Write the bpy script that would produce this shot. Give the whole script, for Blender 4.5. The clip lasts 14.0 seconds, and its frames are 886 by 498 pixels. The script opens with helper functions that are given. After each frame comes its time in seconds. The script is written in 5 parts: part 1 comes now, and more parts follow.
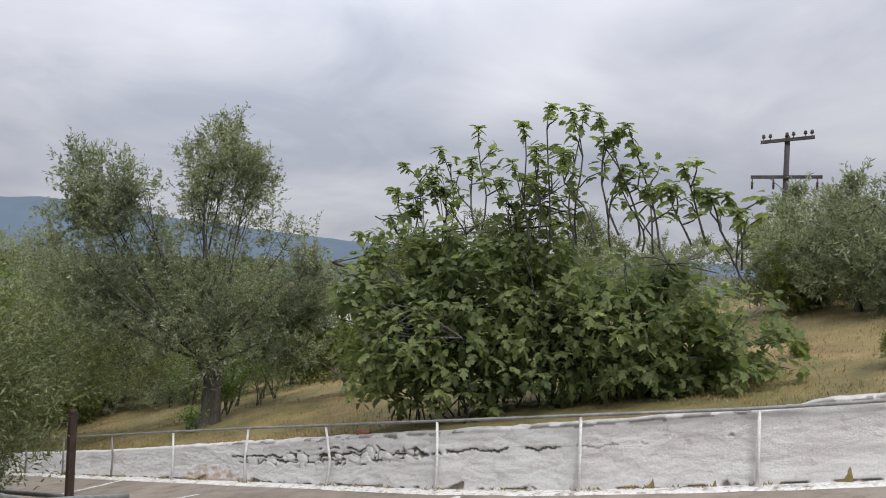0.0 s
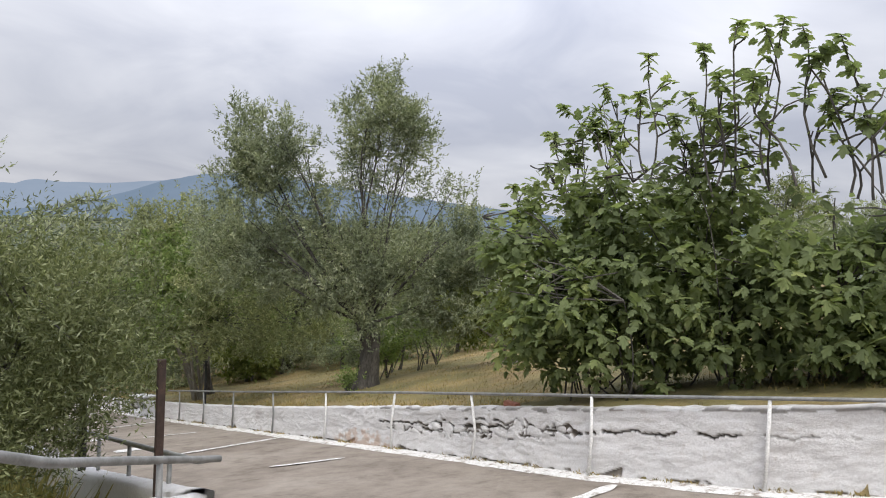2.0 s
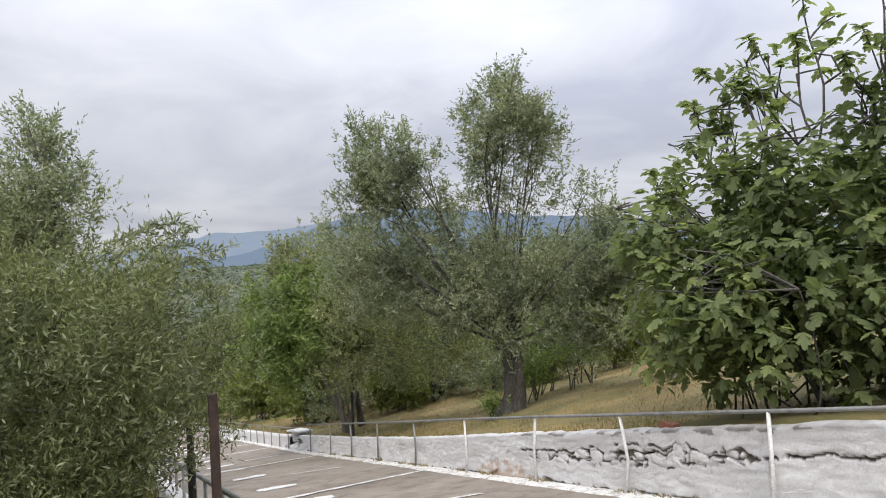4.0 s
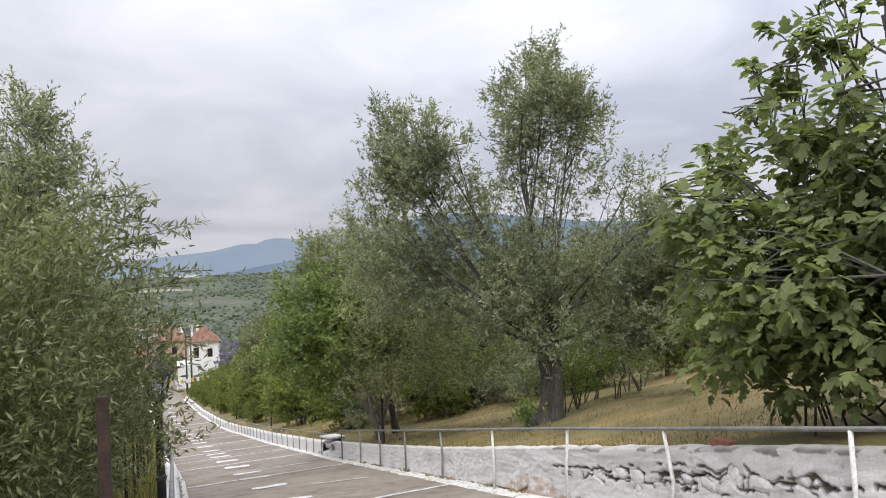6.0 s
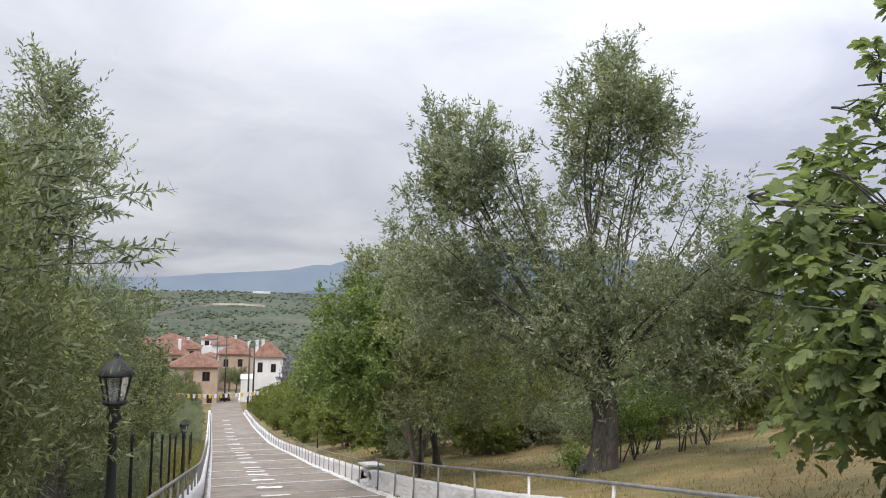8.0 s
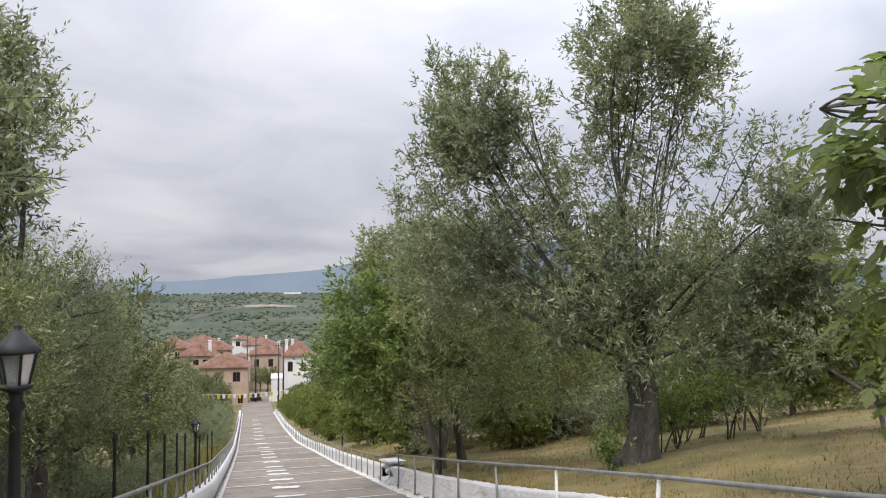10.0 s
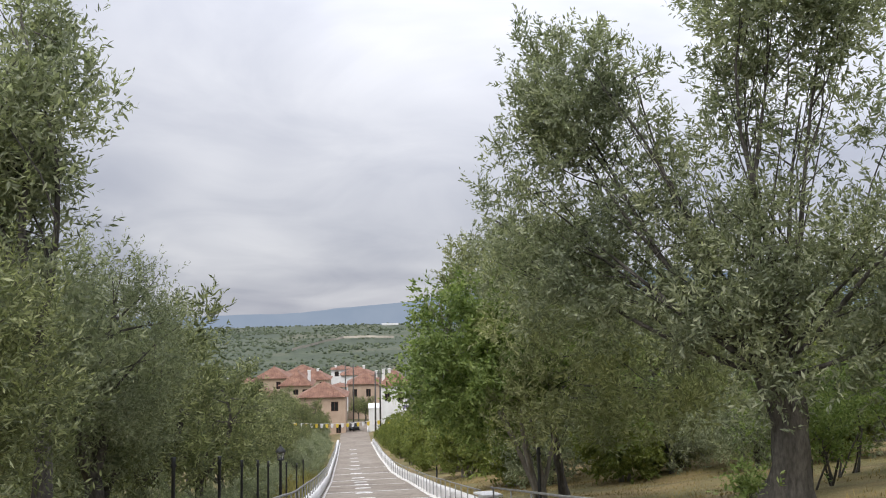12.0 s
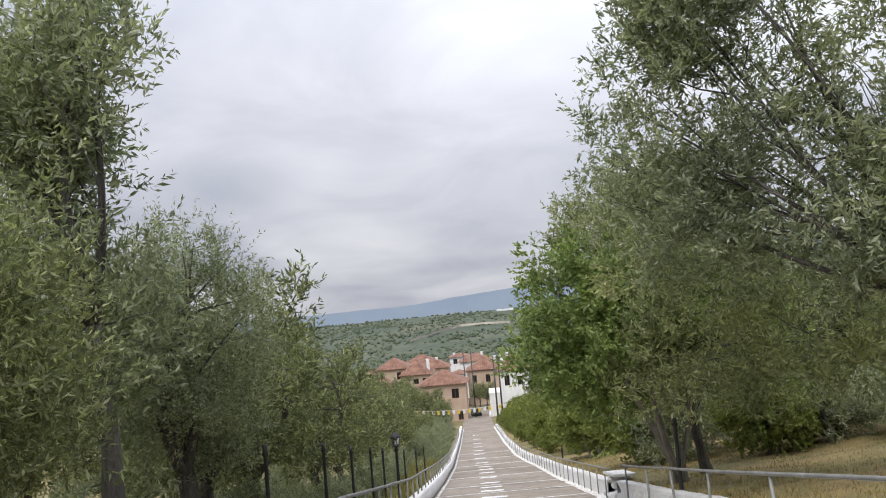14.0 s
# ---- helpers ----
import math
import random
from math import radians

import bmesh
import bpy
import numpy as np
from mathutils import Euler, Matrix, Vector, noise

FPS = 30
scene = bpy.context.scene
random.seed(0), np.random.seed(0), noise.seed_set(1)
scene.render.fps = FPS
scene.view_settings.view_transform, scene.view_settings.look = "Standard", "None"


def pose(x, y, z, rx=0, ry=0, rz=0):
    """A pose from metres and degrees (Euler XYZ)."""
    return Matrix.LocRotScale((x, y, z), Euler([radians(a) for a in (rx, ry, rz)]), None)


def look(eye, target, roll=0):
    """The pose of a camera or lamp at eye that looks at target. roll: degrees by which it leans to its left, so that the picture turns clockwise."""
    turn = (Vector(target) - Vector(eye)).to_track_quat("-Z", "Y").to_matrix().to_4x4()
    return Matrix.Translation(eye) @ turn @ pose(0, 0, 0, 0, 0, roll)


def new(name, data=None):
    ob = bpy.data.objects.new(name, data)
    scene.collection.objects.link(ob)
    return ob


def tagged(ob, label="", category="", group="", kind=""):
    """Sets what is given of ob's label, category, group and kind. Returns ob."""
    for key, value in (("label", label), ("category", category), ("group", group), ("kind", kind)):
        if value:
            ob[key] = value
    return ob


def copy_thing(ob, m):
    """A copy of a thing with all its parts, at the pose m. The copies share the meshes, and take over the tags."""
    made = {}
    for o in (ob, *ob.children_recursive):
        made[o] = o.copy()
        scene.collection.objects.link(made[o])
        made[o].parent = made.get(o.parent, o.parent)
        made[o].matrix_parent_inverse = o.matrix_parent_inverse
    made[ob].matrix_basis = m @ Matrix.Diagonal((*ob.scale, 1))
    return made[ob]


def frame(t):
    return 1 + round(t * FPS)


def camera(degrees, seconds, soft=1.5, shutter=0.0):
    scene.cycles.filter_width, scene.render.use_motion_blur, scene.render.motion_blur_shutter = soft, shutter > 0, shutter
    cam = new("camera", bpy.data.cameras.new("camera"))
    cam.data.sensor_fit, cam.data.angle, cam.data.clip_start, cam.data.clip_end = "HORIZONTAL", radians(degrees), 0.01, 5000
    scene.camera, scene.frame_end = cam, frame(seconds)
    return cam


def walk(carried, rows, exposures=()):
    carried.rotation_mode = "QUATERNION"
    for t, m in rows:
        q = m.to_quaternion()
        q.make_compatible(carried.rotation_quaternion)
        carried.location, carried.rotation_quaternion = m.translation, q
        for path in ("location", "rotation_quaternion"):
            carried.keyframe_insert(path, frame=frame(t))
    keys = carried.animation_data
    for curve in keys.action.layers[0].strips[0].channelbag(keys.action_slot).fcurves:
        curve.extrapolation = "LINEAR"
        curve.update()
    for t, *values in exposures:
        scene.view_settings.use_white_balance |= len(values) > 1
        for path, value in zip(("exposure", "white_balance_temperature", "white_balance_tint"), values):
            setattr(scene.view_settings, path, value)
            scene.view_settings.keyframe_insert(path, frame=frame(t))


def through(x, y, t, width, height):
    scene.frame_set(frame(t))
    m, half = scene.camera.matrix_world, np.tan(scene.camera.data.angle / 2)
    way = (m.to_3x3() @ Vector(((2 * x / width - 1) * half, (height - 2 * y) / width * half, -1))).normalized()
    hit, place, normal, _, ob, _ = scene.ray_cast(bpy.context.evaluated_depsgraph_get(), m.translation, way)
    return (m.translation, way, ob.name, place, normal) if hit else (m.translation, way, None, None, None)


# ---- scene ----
cam = camera(60.3, 14.0, soft=1.05)
METRES, EYE, TILT, LEAN, TURN = 12.0, 1.5, 0.0, 0.0, -49.0
ROWS = [
    (0.0, 0.0, 0.0, 0.0, -0.03, 0.61, -2.57),
    (0.5, 0.0118, 0.0303, -0.0059, 2.43, -0.64, -1.02),
    (1.0, 0.0203, 0.0614, -0.0118, 7.85, -2.2, -2.98),
    (1.5, 0.0273, 0.0961, -0.019, 9.9, -1.97, -3.21),
    (2.0, 0.0325, 0.1299, -0.0267, 13.69, -2.07, -2.77),
    (2.5, 0.0349, 0.1551, -0.0309, 18.31, -0.8, -2.57),
    (3.0, 0.0355, 0.1912, -0.0371, 23.19, 0.51, -1.87),
    (5.5, 0.0289, 0.3589, -0.0723, 24.78, -1.24, 6.14),
    (6.0, 0.0209, 0.3929, -0.0776, 29.34, 0.21, 2.42),
    (6.5, 0.0149, 0.4335, -0.0849, 30.39, 1.08, -0.83),
    (7.0, 0.0023, 0.4725, -0.0927, 31.42, 1.97, -1.43),
    (7.5, -0.0059, 0.5008, -0.0972, 33.86, 2.62, -2.01),
    (10.0, -0.0732, 0.6612, -0.1372, 36.84, 2.31, 0.15),
    (10.5, -0.0915, 0.6868, -0.1441, 42.02, 1.92, 1.81),
    (11.0, -0.1144, 0.7217, -0.1528, 43.14, 2.61, 1.21),
    (11.5, -0.1368, 0.7501, -0.1612, 45.16, 4.02, 0.3),
    (12.0, -0.1648, 0.7863, -0.1713, 44.04, 4.62, 0.91),
    (12.5, -0.1887, 0.8177, -0.1831, 43.77, 2.94, 2.1),
    (13.0, -0.209, 0.8429, -0.1927, 44.7, 2.43, 2.32),
    (13.5, -0.2314, 0.8636, -0.199, 49.07, 2.82, 2.14),
    (14.0, -0.2561, 0.8877, -0.2065, 52.58, 4.01, 4.95),
]
walk(cam, [(t, pose(0, 0, EYE, TILT, LEAN, TURN) @ pose(METRES * x, METRES * y, METRES * z, 90 + pitch, roll, yaw)) for t, x, y, z, yaw, pitch, roll in ROWS],
     exposures=[(0.0, -0.15), (0.5, -0.12), (1.0, 0.0), (1.5, 0.05), (2.5, 0.16), (3.0, 0.15), (5.5, 0.15), (7.5, 0.12), (10.0, 0.07), (12.5, 0.05), (14.0, 0.11)])

# ---- world, sun ----
world = bpy.data.worlds.new("overcast_sky")
scene.world = world
world.use_nodes = True
W = world.node_tree.nodes
WL = world.node_tree.links
W.clear()
w_out = W.new("ShaderNodeOutputWorld")
w_bg = W.new("ShaderNodeBackground")
w_sky = W.new("ShaderNodeTexSky")
w_sky.sky_type = "NISHITA"
w_sky.sun_disc = False
w_sky.sun_elevation = radians(48)
w_sky.sun_rotation = radians(15)
w_co = W.new("ShaderNodeTexCoord")
w_sep = W.new("ShaderNodeSeparateXYZ")
WL.new(w_co.outputs["Generated"], w_sep.inputs[0])


def wmath(op, a, b=0.0, c=0.0):
    n = W.new("ShaderNodeMath")
    n.operation = op
    for i, v in enumerate((a, b, c)):
        if isinstance(v, (int, float)):
            n.inputs[i].default_value = v
        else:
            WL.new(v, n.inputs[i])
    return n.outputs[0]


# clouds lie on a flat layer: direction divided by its height
w_h = wmath("ADD", wmath("MAXIMUM", w_sep.outputs[2], 0.0), 0.25)
w_vec = W.new("ShaderNodeCombineXYZ")
WL.new(wmath("DIVIDE", w_sep.outputs[0], w_h), w_vec.inputs[0])
WL.new(wmath("DIVIDE", w_sep.outputs[1], w_h), w_vec.inputs[1])


def wnoise(scale, detail, rough, distort):
    n = W.new("ShaderNodeTexNoise")
    n.inputs["Scale"].default_value = scale
    n.inputs["Detail"].default_value = detail
    n.inputs["Roughness"].default_value = rough
    n.inputs["Distortion"].default_value = distort
    WL.new(w_vec.outputs[0], n.inputs["Vector"])
    return n.outputs["Fac"]


w_cl = wmath("ADD", wmath("MULTIPLY", wnoise(0.7, 3, 0.5, 0.7), 0.68), wmath("MULTIPLY", wnoise(1.8, 5, 0.55, 0.6), 0.32))
w_ramp = W.new("ShaderNodeValToRGB")
w_ramp.color_ramp.elements[0].position = 0.38
w_ramp.color_ramp.elements[0].color = (0.445, 0.47, 0.56, 1)
w_ramp.color_ramp.elements[1].position = 0.64
w_ramp.color_ramp.elements[1].color = (0.80, 0.81, 0.86, 1)
WL.new(w_cl, w_ramp.inputs[0])
# an overcast sky is brighter towards the zenith
w_up = wmath("MULTIPLY_ADD", wmath("POWER", wmath("MAXIMUM", w_sep.outputs[2], 0.0), 1.6), 2.2, 0.84)
# the veiled sun brightens its side of the clouds
w_dot = W.new("ShaderNodeVectorMath")
w_dot.operation = "DOT_PRODUCT"
WL.new(w_co.outputs["Generated"], w_dot.inputs[0])
w_dot.inputs[1].default_value = (0.42, 0.58, 0.70)
w_up = wmath("ADD", w_up, wmath("MULTIPLY", wmath("POWER", wmath("MAXIMUM", w_dot.outputs["Value"], 0.0), 8.0), 1.05))
w_mul = W.new("ShaderNodeMix")
w_mul.data_type = "RGBA"
w_mul.blend_type = "MULTIPLY"
w_mul.inputs[0].default_value = 1.0
WL.new(w_ramp.outputs[0], w_mul.inputs[6])
WL.new(w_up, w_mul.inputs[7])
w_skyv = W.new("ShaderNodeVectorMath")
w_skyv.operation = "SCALE"
w_skyv.inputs["Scale"].default_value = 0.06
WL.new(w_sky.outputs[0], w_skyv.inputs[0])
w_mix = W.new("ShaderNodeMix")
w_mix.data_type = "RGBA"
w_mix.inputs[0].default_value = 0.94
WL.new(w_skyv.outputs[0], w_mix.inputs[6])
WL.new(w_mul.outputs[2], w_mix.inputs[7])
WL.new(w_mix.outputs[2], w_bg.inputs[0])
w_bg.inputs[1].default_value = 1.0
WL.new(w_bg.outputs[0], w_out.inputs[0])

sun = new("sun", bpy.data.lights.new("sun", "SUN"))
sun.data.energy = 2.5
sun.data.angle = radians(25)
sun.data.color = (1.0, 0.97, 0.92)
sun.matrix_world = look((-14, -26, 40), (0, 0, 0))


# ---- materials ----
def nodes_of(name):
    m = bpy.data.materials.new(name)
    m.use_nodes = True
    t = m.node_tree
    return m, t, t.nodes["Principled BSDF"]


def tex(t, kind, scale, detail=4.0, rough=0.6, vec=None):
    n = t.nodes.new(kind)
    n.inputs["Scale"].default_value = scale
    if kind == "ShaderNodeTexNoise":
        n.inputs["Detail"].default_value = detail
        n.inputs["Roughness"].default_value = rough
    if vec is not None:
        t.links.new(vec, n.inputs["Vector"])
    return n


def ramp(t, fac, stops):
    r = t.nodes.new("ShaderNodeValToRGB")
    e = r.color_ramp.elements
    while len(e) < len(stops):
        e.new(0.5)
    for k, (p, c) in enumerate(stops):
        e[k].position = p
        e[k].color = (*c, 1)
    t.links.new(fac, r.inputs[0])
    return r.outputs[0]


def mixed(t, fac, a, b, blend="MIX"):
    n = t.nodes.new("ShaderNodeMix")
    n.data_type = "RGBA"
    n.blend_type = blend
    for sock, v in ((n.inputs[0], fac), (n.inputs[6], a), (n.inputs[7], b)):
        if isinstance(v, (int, float)):
            sock.default_value = v
        elif isinstance(v, tuple):
            sock.default_value = (*v, 1)
        else:
            t.links.new(v, sock)
    return n.outputs[2]


def surface(name, c1, c2, scale=3.0, fine=40.0, rough=0.85, bump=0.3, depth=0.01, metal=0.0, speck=0.25, stretch=None):
    """Two-scale procedural surface in object coordinates."""
    m, t, b = nodes_of(name)
    co = t.nodes.new("ShaderNodeTexCoord").outputs["Object"]
    if stretch:
        mp = t.nodes.new("ShaderNodeMapping")
        mp.inputs["Scale"].default_value = stretch
        t.links.new(co, mp.inputs[0])
        co = mp.outputs[0]
    big = tex(t, "ShaderNodeTexNoise", scale, 5, 0.6, co)
    small = tex(t, "ShaderNodeTexNoise", fine, 4, 0.65, co)
    col = ramp(t, big.outputs["Fac"], [(0.35, c1), (0.65, c2)])
    grain = ramp(t, small.outputs["Fac"], [(0.3, (1 - speck,) * 3), (0.7, (1 + speck * 0.3,) * 3)])
    t.links.new(mixed(t, 1.0, col, grain, "MULTIPLY"), b.inputs["Base Color"])
    b.inputs["Roughness"].default_value = rough
    b.inputs["Metallic"].default_value = metal
    bp = t.nodes.new("ShaderNodeBump")
    bp.inputs["Strength"].default_value = bump
    bp.inputs["Distance"].default_value = depth
    t.links.new(small.outputs["Fac"], bp.inputs["Height"])
    t.links.new(bp.outputs[0], b.inputs["Normal"])
    return m


def leafy(name, stops, gloss=0.5, through=0.25):
    """Leaves: a colour for each leaf out of a range, some light passing through."""
    m, t, b = nodes_of(name)
    g = t.nodes.new("ShaderNodeNewGeometry")
    col = ramp(t, g.outputs["Random Per Island"], stops)
    co = t.nodes.new("ShaderNodeTexCoord").outputs["Object"]
    big = tex(t, "ShaderNodeTexNoise", 0.9, 2, 0.5, co)
    tone = ramp(t, big.outputs["Fac"], [(0.35, (0.78, 0.8, 0.8)), (0.65, (1.12, 1.1, 1.0))])
    col = mixed(t, 1.0, col, tone, "MULTIPLY")
    t.links.new(col, b.inputs["Base Color"])
    b.inputs["Roughness"].default_value = gloss
    b.inputs["Specular IOR Level"].default_value = 0.25
    tr = t.nodes.new("ShaderNodeBsdfTranslucent")
    t.links.new(mixed(t, 1.0, col, (1.0, 1.06, 0.66), "MULTIPLY"), tr.inputs[0])
    mx = t.nodes.new("ShaderNodeMixShader")
    mx.inputs[0].default_value = through
    t.links.new(b.outputs[0], mx.inputs[1])
    t.links.new(tr.outputs[0], mx.inputs[2])
    t.links.new(mx.outputs[0], t.nodes["Material Output"].inputs[0])
    return m


M_OLIVE = leafy("olive_leaf", [(0.0, (0.148, 0.17, 0.116)), (0.4, (0.245, 0.272, 0.19)), (0.75, (0.345, 0.372, 0.275)), (1.0, (0.49, 0.51, 0.40))], 0.5, 0.52)
M_OLIVE_WARM = leafy("olive_leaf_warm", [(0.0, (0.095, 0.11, 0.06)), (0.45, (0.175, 0.195, 0.105)), (0.78, (0.28, 0.30, 0.165)), (0.92, (0.40, 0.42, 0.25)), (1.0, (0.52, 0.54, 0.35))], 0.5, 0.5)
# darker copy of the warm olive leaf, with the near crown's shade in its colour
M_OLIVE_SHADED = leafy("olive_leaf_shaded", [(0.0, (0.085, 0.10, 0.045)), (0.45, (0.145, 0.165, 0.075)), (0.8, (0.22, 0.24, 0.125)), (1.0, (0.33, 0.35, 0.22))], 0.5, 0.4)
M_OLIVE_BROAD = leafy("olive_leaf_broad", [(0.0, (0.17, 0.185, 0.105)), (0.45, (0.27, 0.288, 0.165)), (0.8, (0.37, 0.385, 0.235)), (1.0, (0.50, 0.51, 0.34))], 0.5, 0.55)
M_FIG = leafy("fig_leaf", [(0.0, (0.165, 0.20, 0.105)), (0.5, (0.225, 0.27, 0.135)), (0.88, (0.27, 0.32, 0.155)), (1.0, (0.36, 0.395, 0.18))], 0.8, 0.6)
M_GREEN = leafy("green_leaf", [(0.0, (0.12, 0.17, 0.06)), (0.5, (0.205, 0.272, 0.098)), (1.0, (0.33, 0.39, 0.165))], 0.5, 0.5)
M_LIME = leafy("lime_leaf", [(0.0, (0.12, 0.15, 0.042)), (0.5, (0.19, 0.23, 0.065)), (1.0, (0.29, 0.31, 0.10))], 0.5, 0.4)
M_PURPLE = leafy("lilac_bloom", [(0.0, (0.16, 0.14, 0.24)), (0.6, (0.25, 0.22, 0.36)), (1.0, (0.33, 0.30, 0.42))], 0.6, 0.2)
M_WEED = leafy("tall_weed", [(0.0, (0.15, 0.145, 0.055)), (0.4, (0.23, 0.215, 0.08)), (0.8, (0.33, 0.29, 0.115)), (1.0, (0.42, 0.36, 0.17))], 0.8, 0.35)
M_DRY = leafy("dry_grass_blade", [(0.0, (0.18, 0.14, 0.06)), (0.4, (0.29, 0.22, 0.09)), (0.78, (0.38, 0.285, 0.125)), (0.82, (0.17, 0.165, 0.06)), (0.92, (0.22, 0.20, 0.075)), (1.0, (0.46, 0.36, 0.18))], 0.8, 0.15)
M_BARK = surface("olive_bark", (0.062, 0.056, 0.05), (0.14, 0.128, 0.112), 3.0, 24.0, 0.95, 0.9, 0.03, 0, 0.5, (1, 1, 0.3))
M_BARK_PALE = surface("fig_bark", (0.16, 0.145, 0.12), (0.27, 0.25, 0.215), 4.0, 30.0, 0.9, 0.5, 0.01, 0, 0.3, (1, 1, 0.4))
M_STEEL = surface("galvanised_pipe", (0.19, 0.19, 0.18), (0.31, 0.31, 0.30), 5.0, 60.0, 0.6, 0.15, 0.003, 0.3, 0.2)
M_WORN_PAINT = surface("worn_white_paint", (0.62, 0.61, 0.59), (0.82, 0.81, 0.79), 9.0, 50.0, 0.7, 0.3, 0.004, 0, 0.3)
M_BLACK = surface("black_iron", (0.012, 0.013, 0.014), (0.028, 0.029, 0.03), 6.0, 60.0, 0.5, 0.2, 0.003, 0.2, 0.2)
M_RUST = surface("rusty_iron", (0.03, 0.019, 0.015), (0.065, 0.038, 0.028), 7.0, 45.0, 0.85, 0.4, 0.004, 0.1, 0.4)
M_BRICK = surface("red_brick", (0.22, 0.085, 0.055), (0.33, 0.14, 0.09), 8.0, 60.0, 0.9, 0.4, 0.005, 0, 0.3)
M_TILE = surface("clay_roof_tile", (0.19, 0.095, 0.067), (0.33, 0.185, 0.13), 0.9, 6.0, 0.9, 0.8, 0.06, 0, 0.5)
M_CREAM = surface("cream_plaster", (0.41, 0.32, 0.235), (0.50, 0.405, 0.30), 0.5, 6.0, 0.9, 0.2, 0.02, 0, 0.12)
M_PEACH = surface("peach_plaster", (0.40, 0.295, 0.225), (0.49, 0.375, 0.29), 0.5, 6.0, 0.9, 0.2, 0.02, 0, 0.12)
M_PALE = surface("white_plaster", (0.66, 0.66, 0.66), (0.78, 0.78, 0.78), 0.5, 6.0, 0.9, 0.2, 0.02, 0, 0.1)
M_DARKWOOD = surface("brown_shutter", (0.06, 0.03, 0.022), (0.12, 0.055, 0.035), 3.0, 20.0, 0.7, 0.3, 0.01, 0, 0.3)
M_POLEWOOD = surface("weathered_pole_wood", (0.055, 0.052, 0.05), (0.105, 0.099, 0.094), 2.0, 25.0, 0.9, 0.5, 0.01, 0, 0.35, (1, 1, 0.15))
M_CERAMIC = surface("brown_porcelain", (0.05, 0.03, 0.025), (0.09, 0.06, 0.05), 9.0, 60.0, 0.3, 0.1, 0.002, 0, 0.1)
M_TRACK = surface("pale_dirt_track", (0.20, 0.18, 0.14), (0.33, 0.30, 0.24), 0.05, 0.6, 0.95, 0.2, 0.02, 0, 0.3)
M_YELLOW = surface("yellow_cloth", (0.62, 0.47, 0.05), (0.72, 0.56, 0.10), 3.0, 30.0, 0.8, 0.2, 0.004, 0, 0.1)
M_WHITECLOTH = surface("white_cloth", (0.68, 0.68, 0.68), (0.80, 0.80, 0.80), 3.0, 30.0, 0.8, 0.2, 0.004, 0, 0.1)
M_CARPAINT = surface("dark_car_paint", (0.03, 0.033, 0.038), (0.05, 0.053, 0.06), 3.0, 30.0, 0.3, 0.05, 0.002, 0.3, 0.1)
M_RUBBER = surface("black_rubber", (0.012, 0.012, 0.012), (0.022, 0.022, 0.022), 5.0, 50.0, 0.8, 0.2, 0.003, 0, 0.2)
def kerb_material():
    """Old whitewash worn through to the concrete in patches."""
    m, t, b = nodes_of("worn_kerb_paint")
    co = t.nodes.new("ShaderNodeTexCoord").outputs["Object"]
    a = tex(t, "ShaderNodeTexNoise", 5.5, 7, 0.75, co)
    f = tex(t, "ShaderNodeTexNoise", 26.0, 4, 0.7, co)
    paint = ramp(t, f.outputs["Fac"], [(0.3, (0.52, 0.50, 0.47)), (0.6, (0.74, 0.73, 0.71))])
    bare = ramp(t, f.outputs["Fac"], [(0.3, (0.13, 0.10, 0.075)), (0.6, (0.27, 0.215, 0.165))])
    mask = ramp(t, a.outputs["Fac"], [(0.36, (0, 0, 0)), (0.50, (1, 1, 1))])
    t.links.new(mixed(t, mask, bare, paint), b.inputs["Base Color"])
    b.inputs["Roughness"].default_value = 0.9
    return m


M_KERB = kerb_material()


def glass_material():
    m, t, b = nodes_of("lantern_glass")
    b.inputs["Base Color"].default_value = (0.75, 0.78, 0.78, 1)
    b.inputs["Roughness"].default_value = 0.25
    b.inputs["Transmission Weight"].default_value = 0.85
    b.inputs["IOR"].default_value = 1.45
    return m


def window_material():
    m, t, b = nodes_of("window_glass")
    b.inputs["Base Color"].default_value = (0.02, 0.022, 0.025, 1)
    b.inputs["Roughness"].default_value = 0.08
    return m


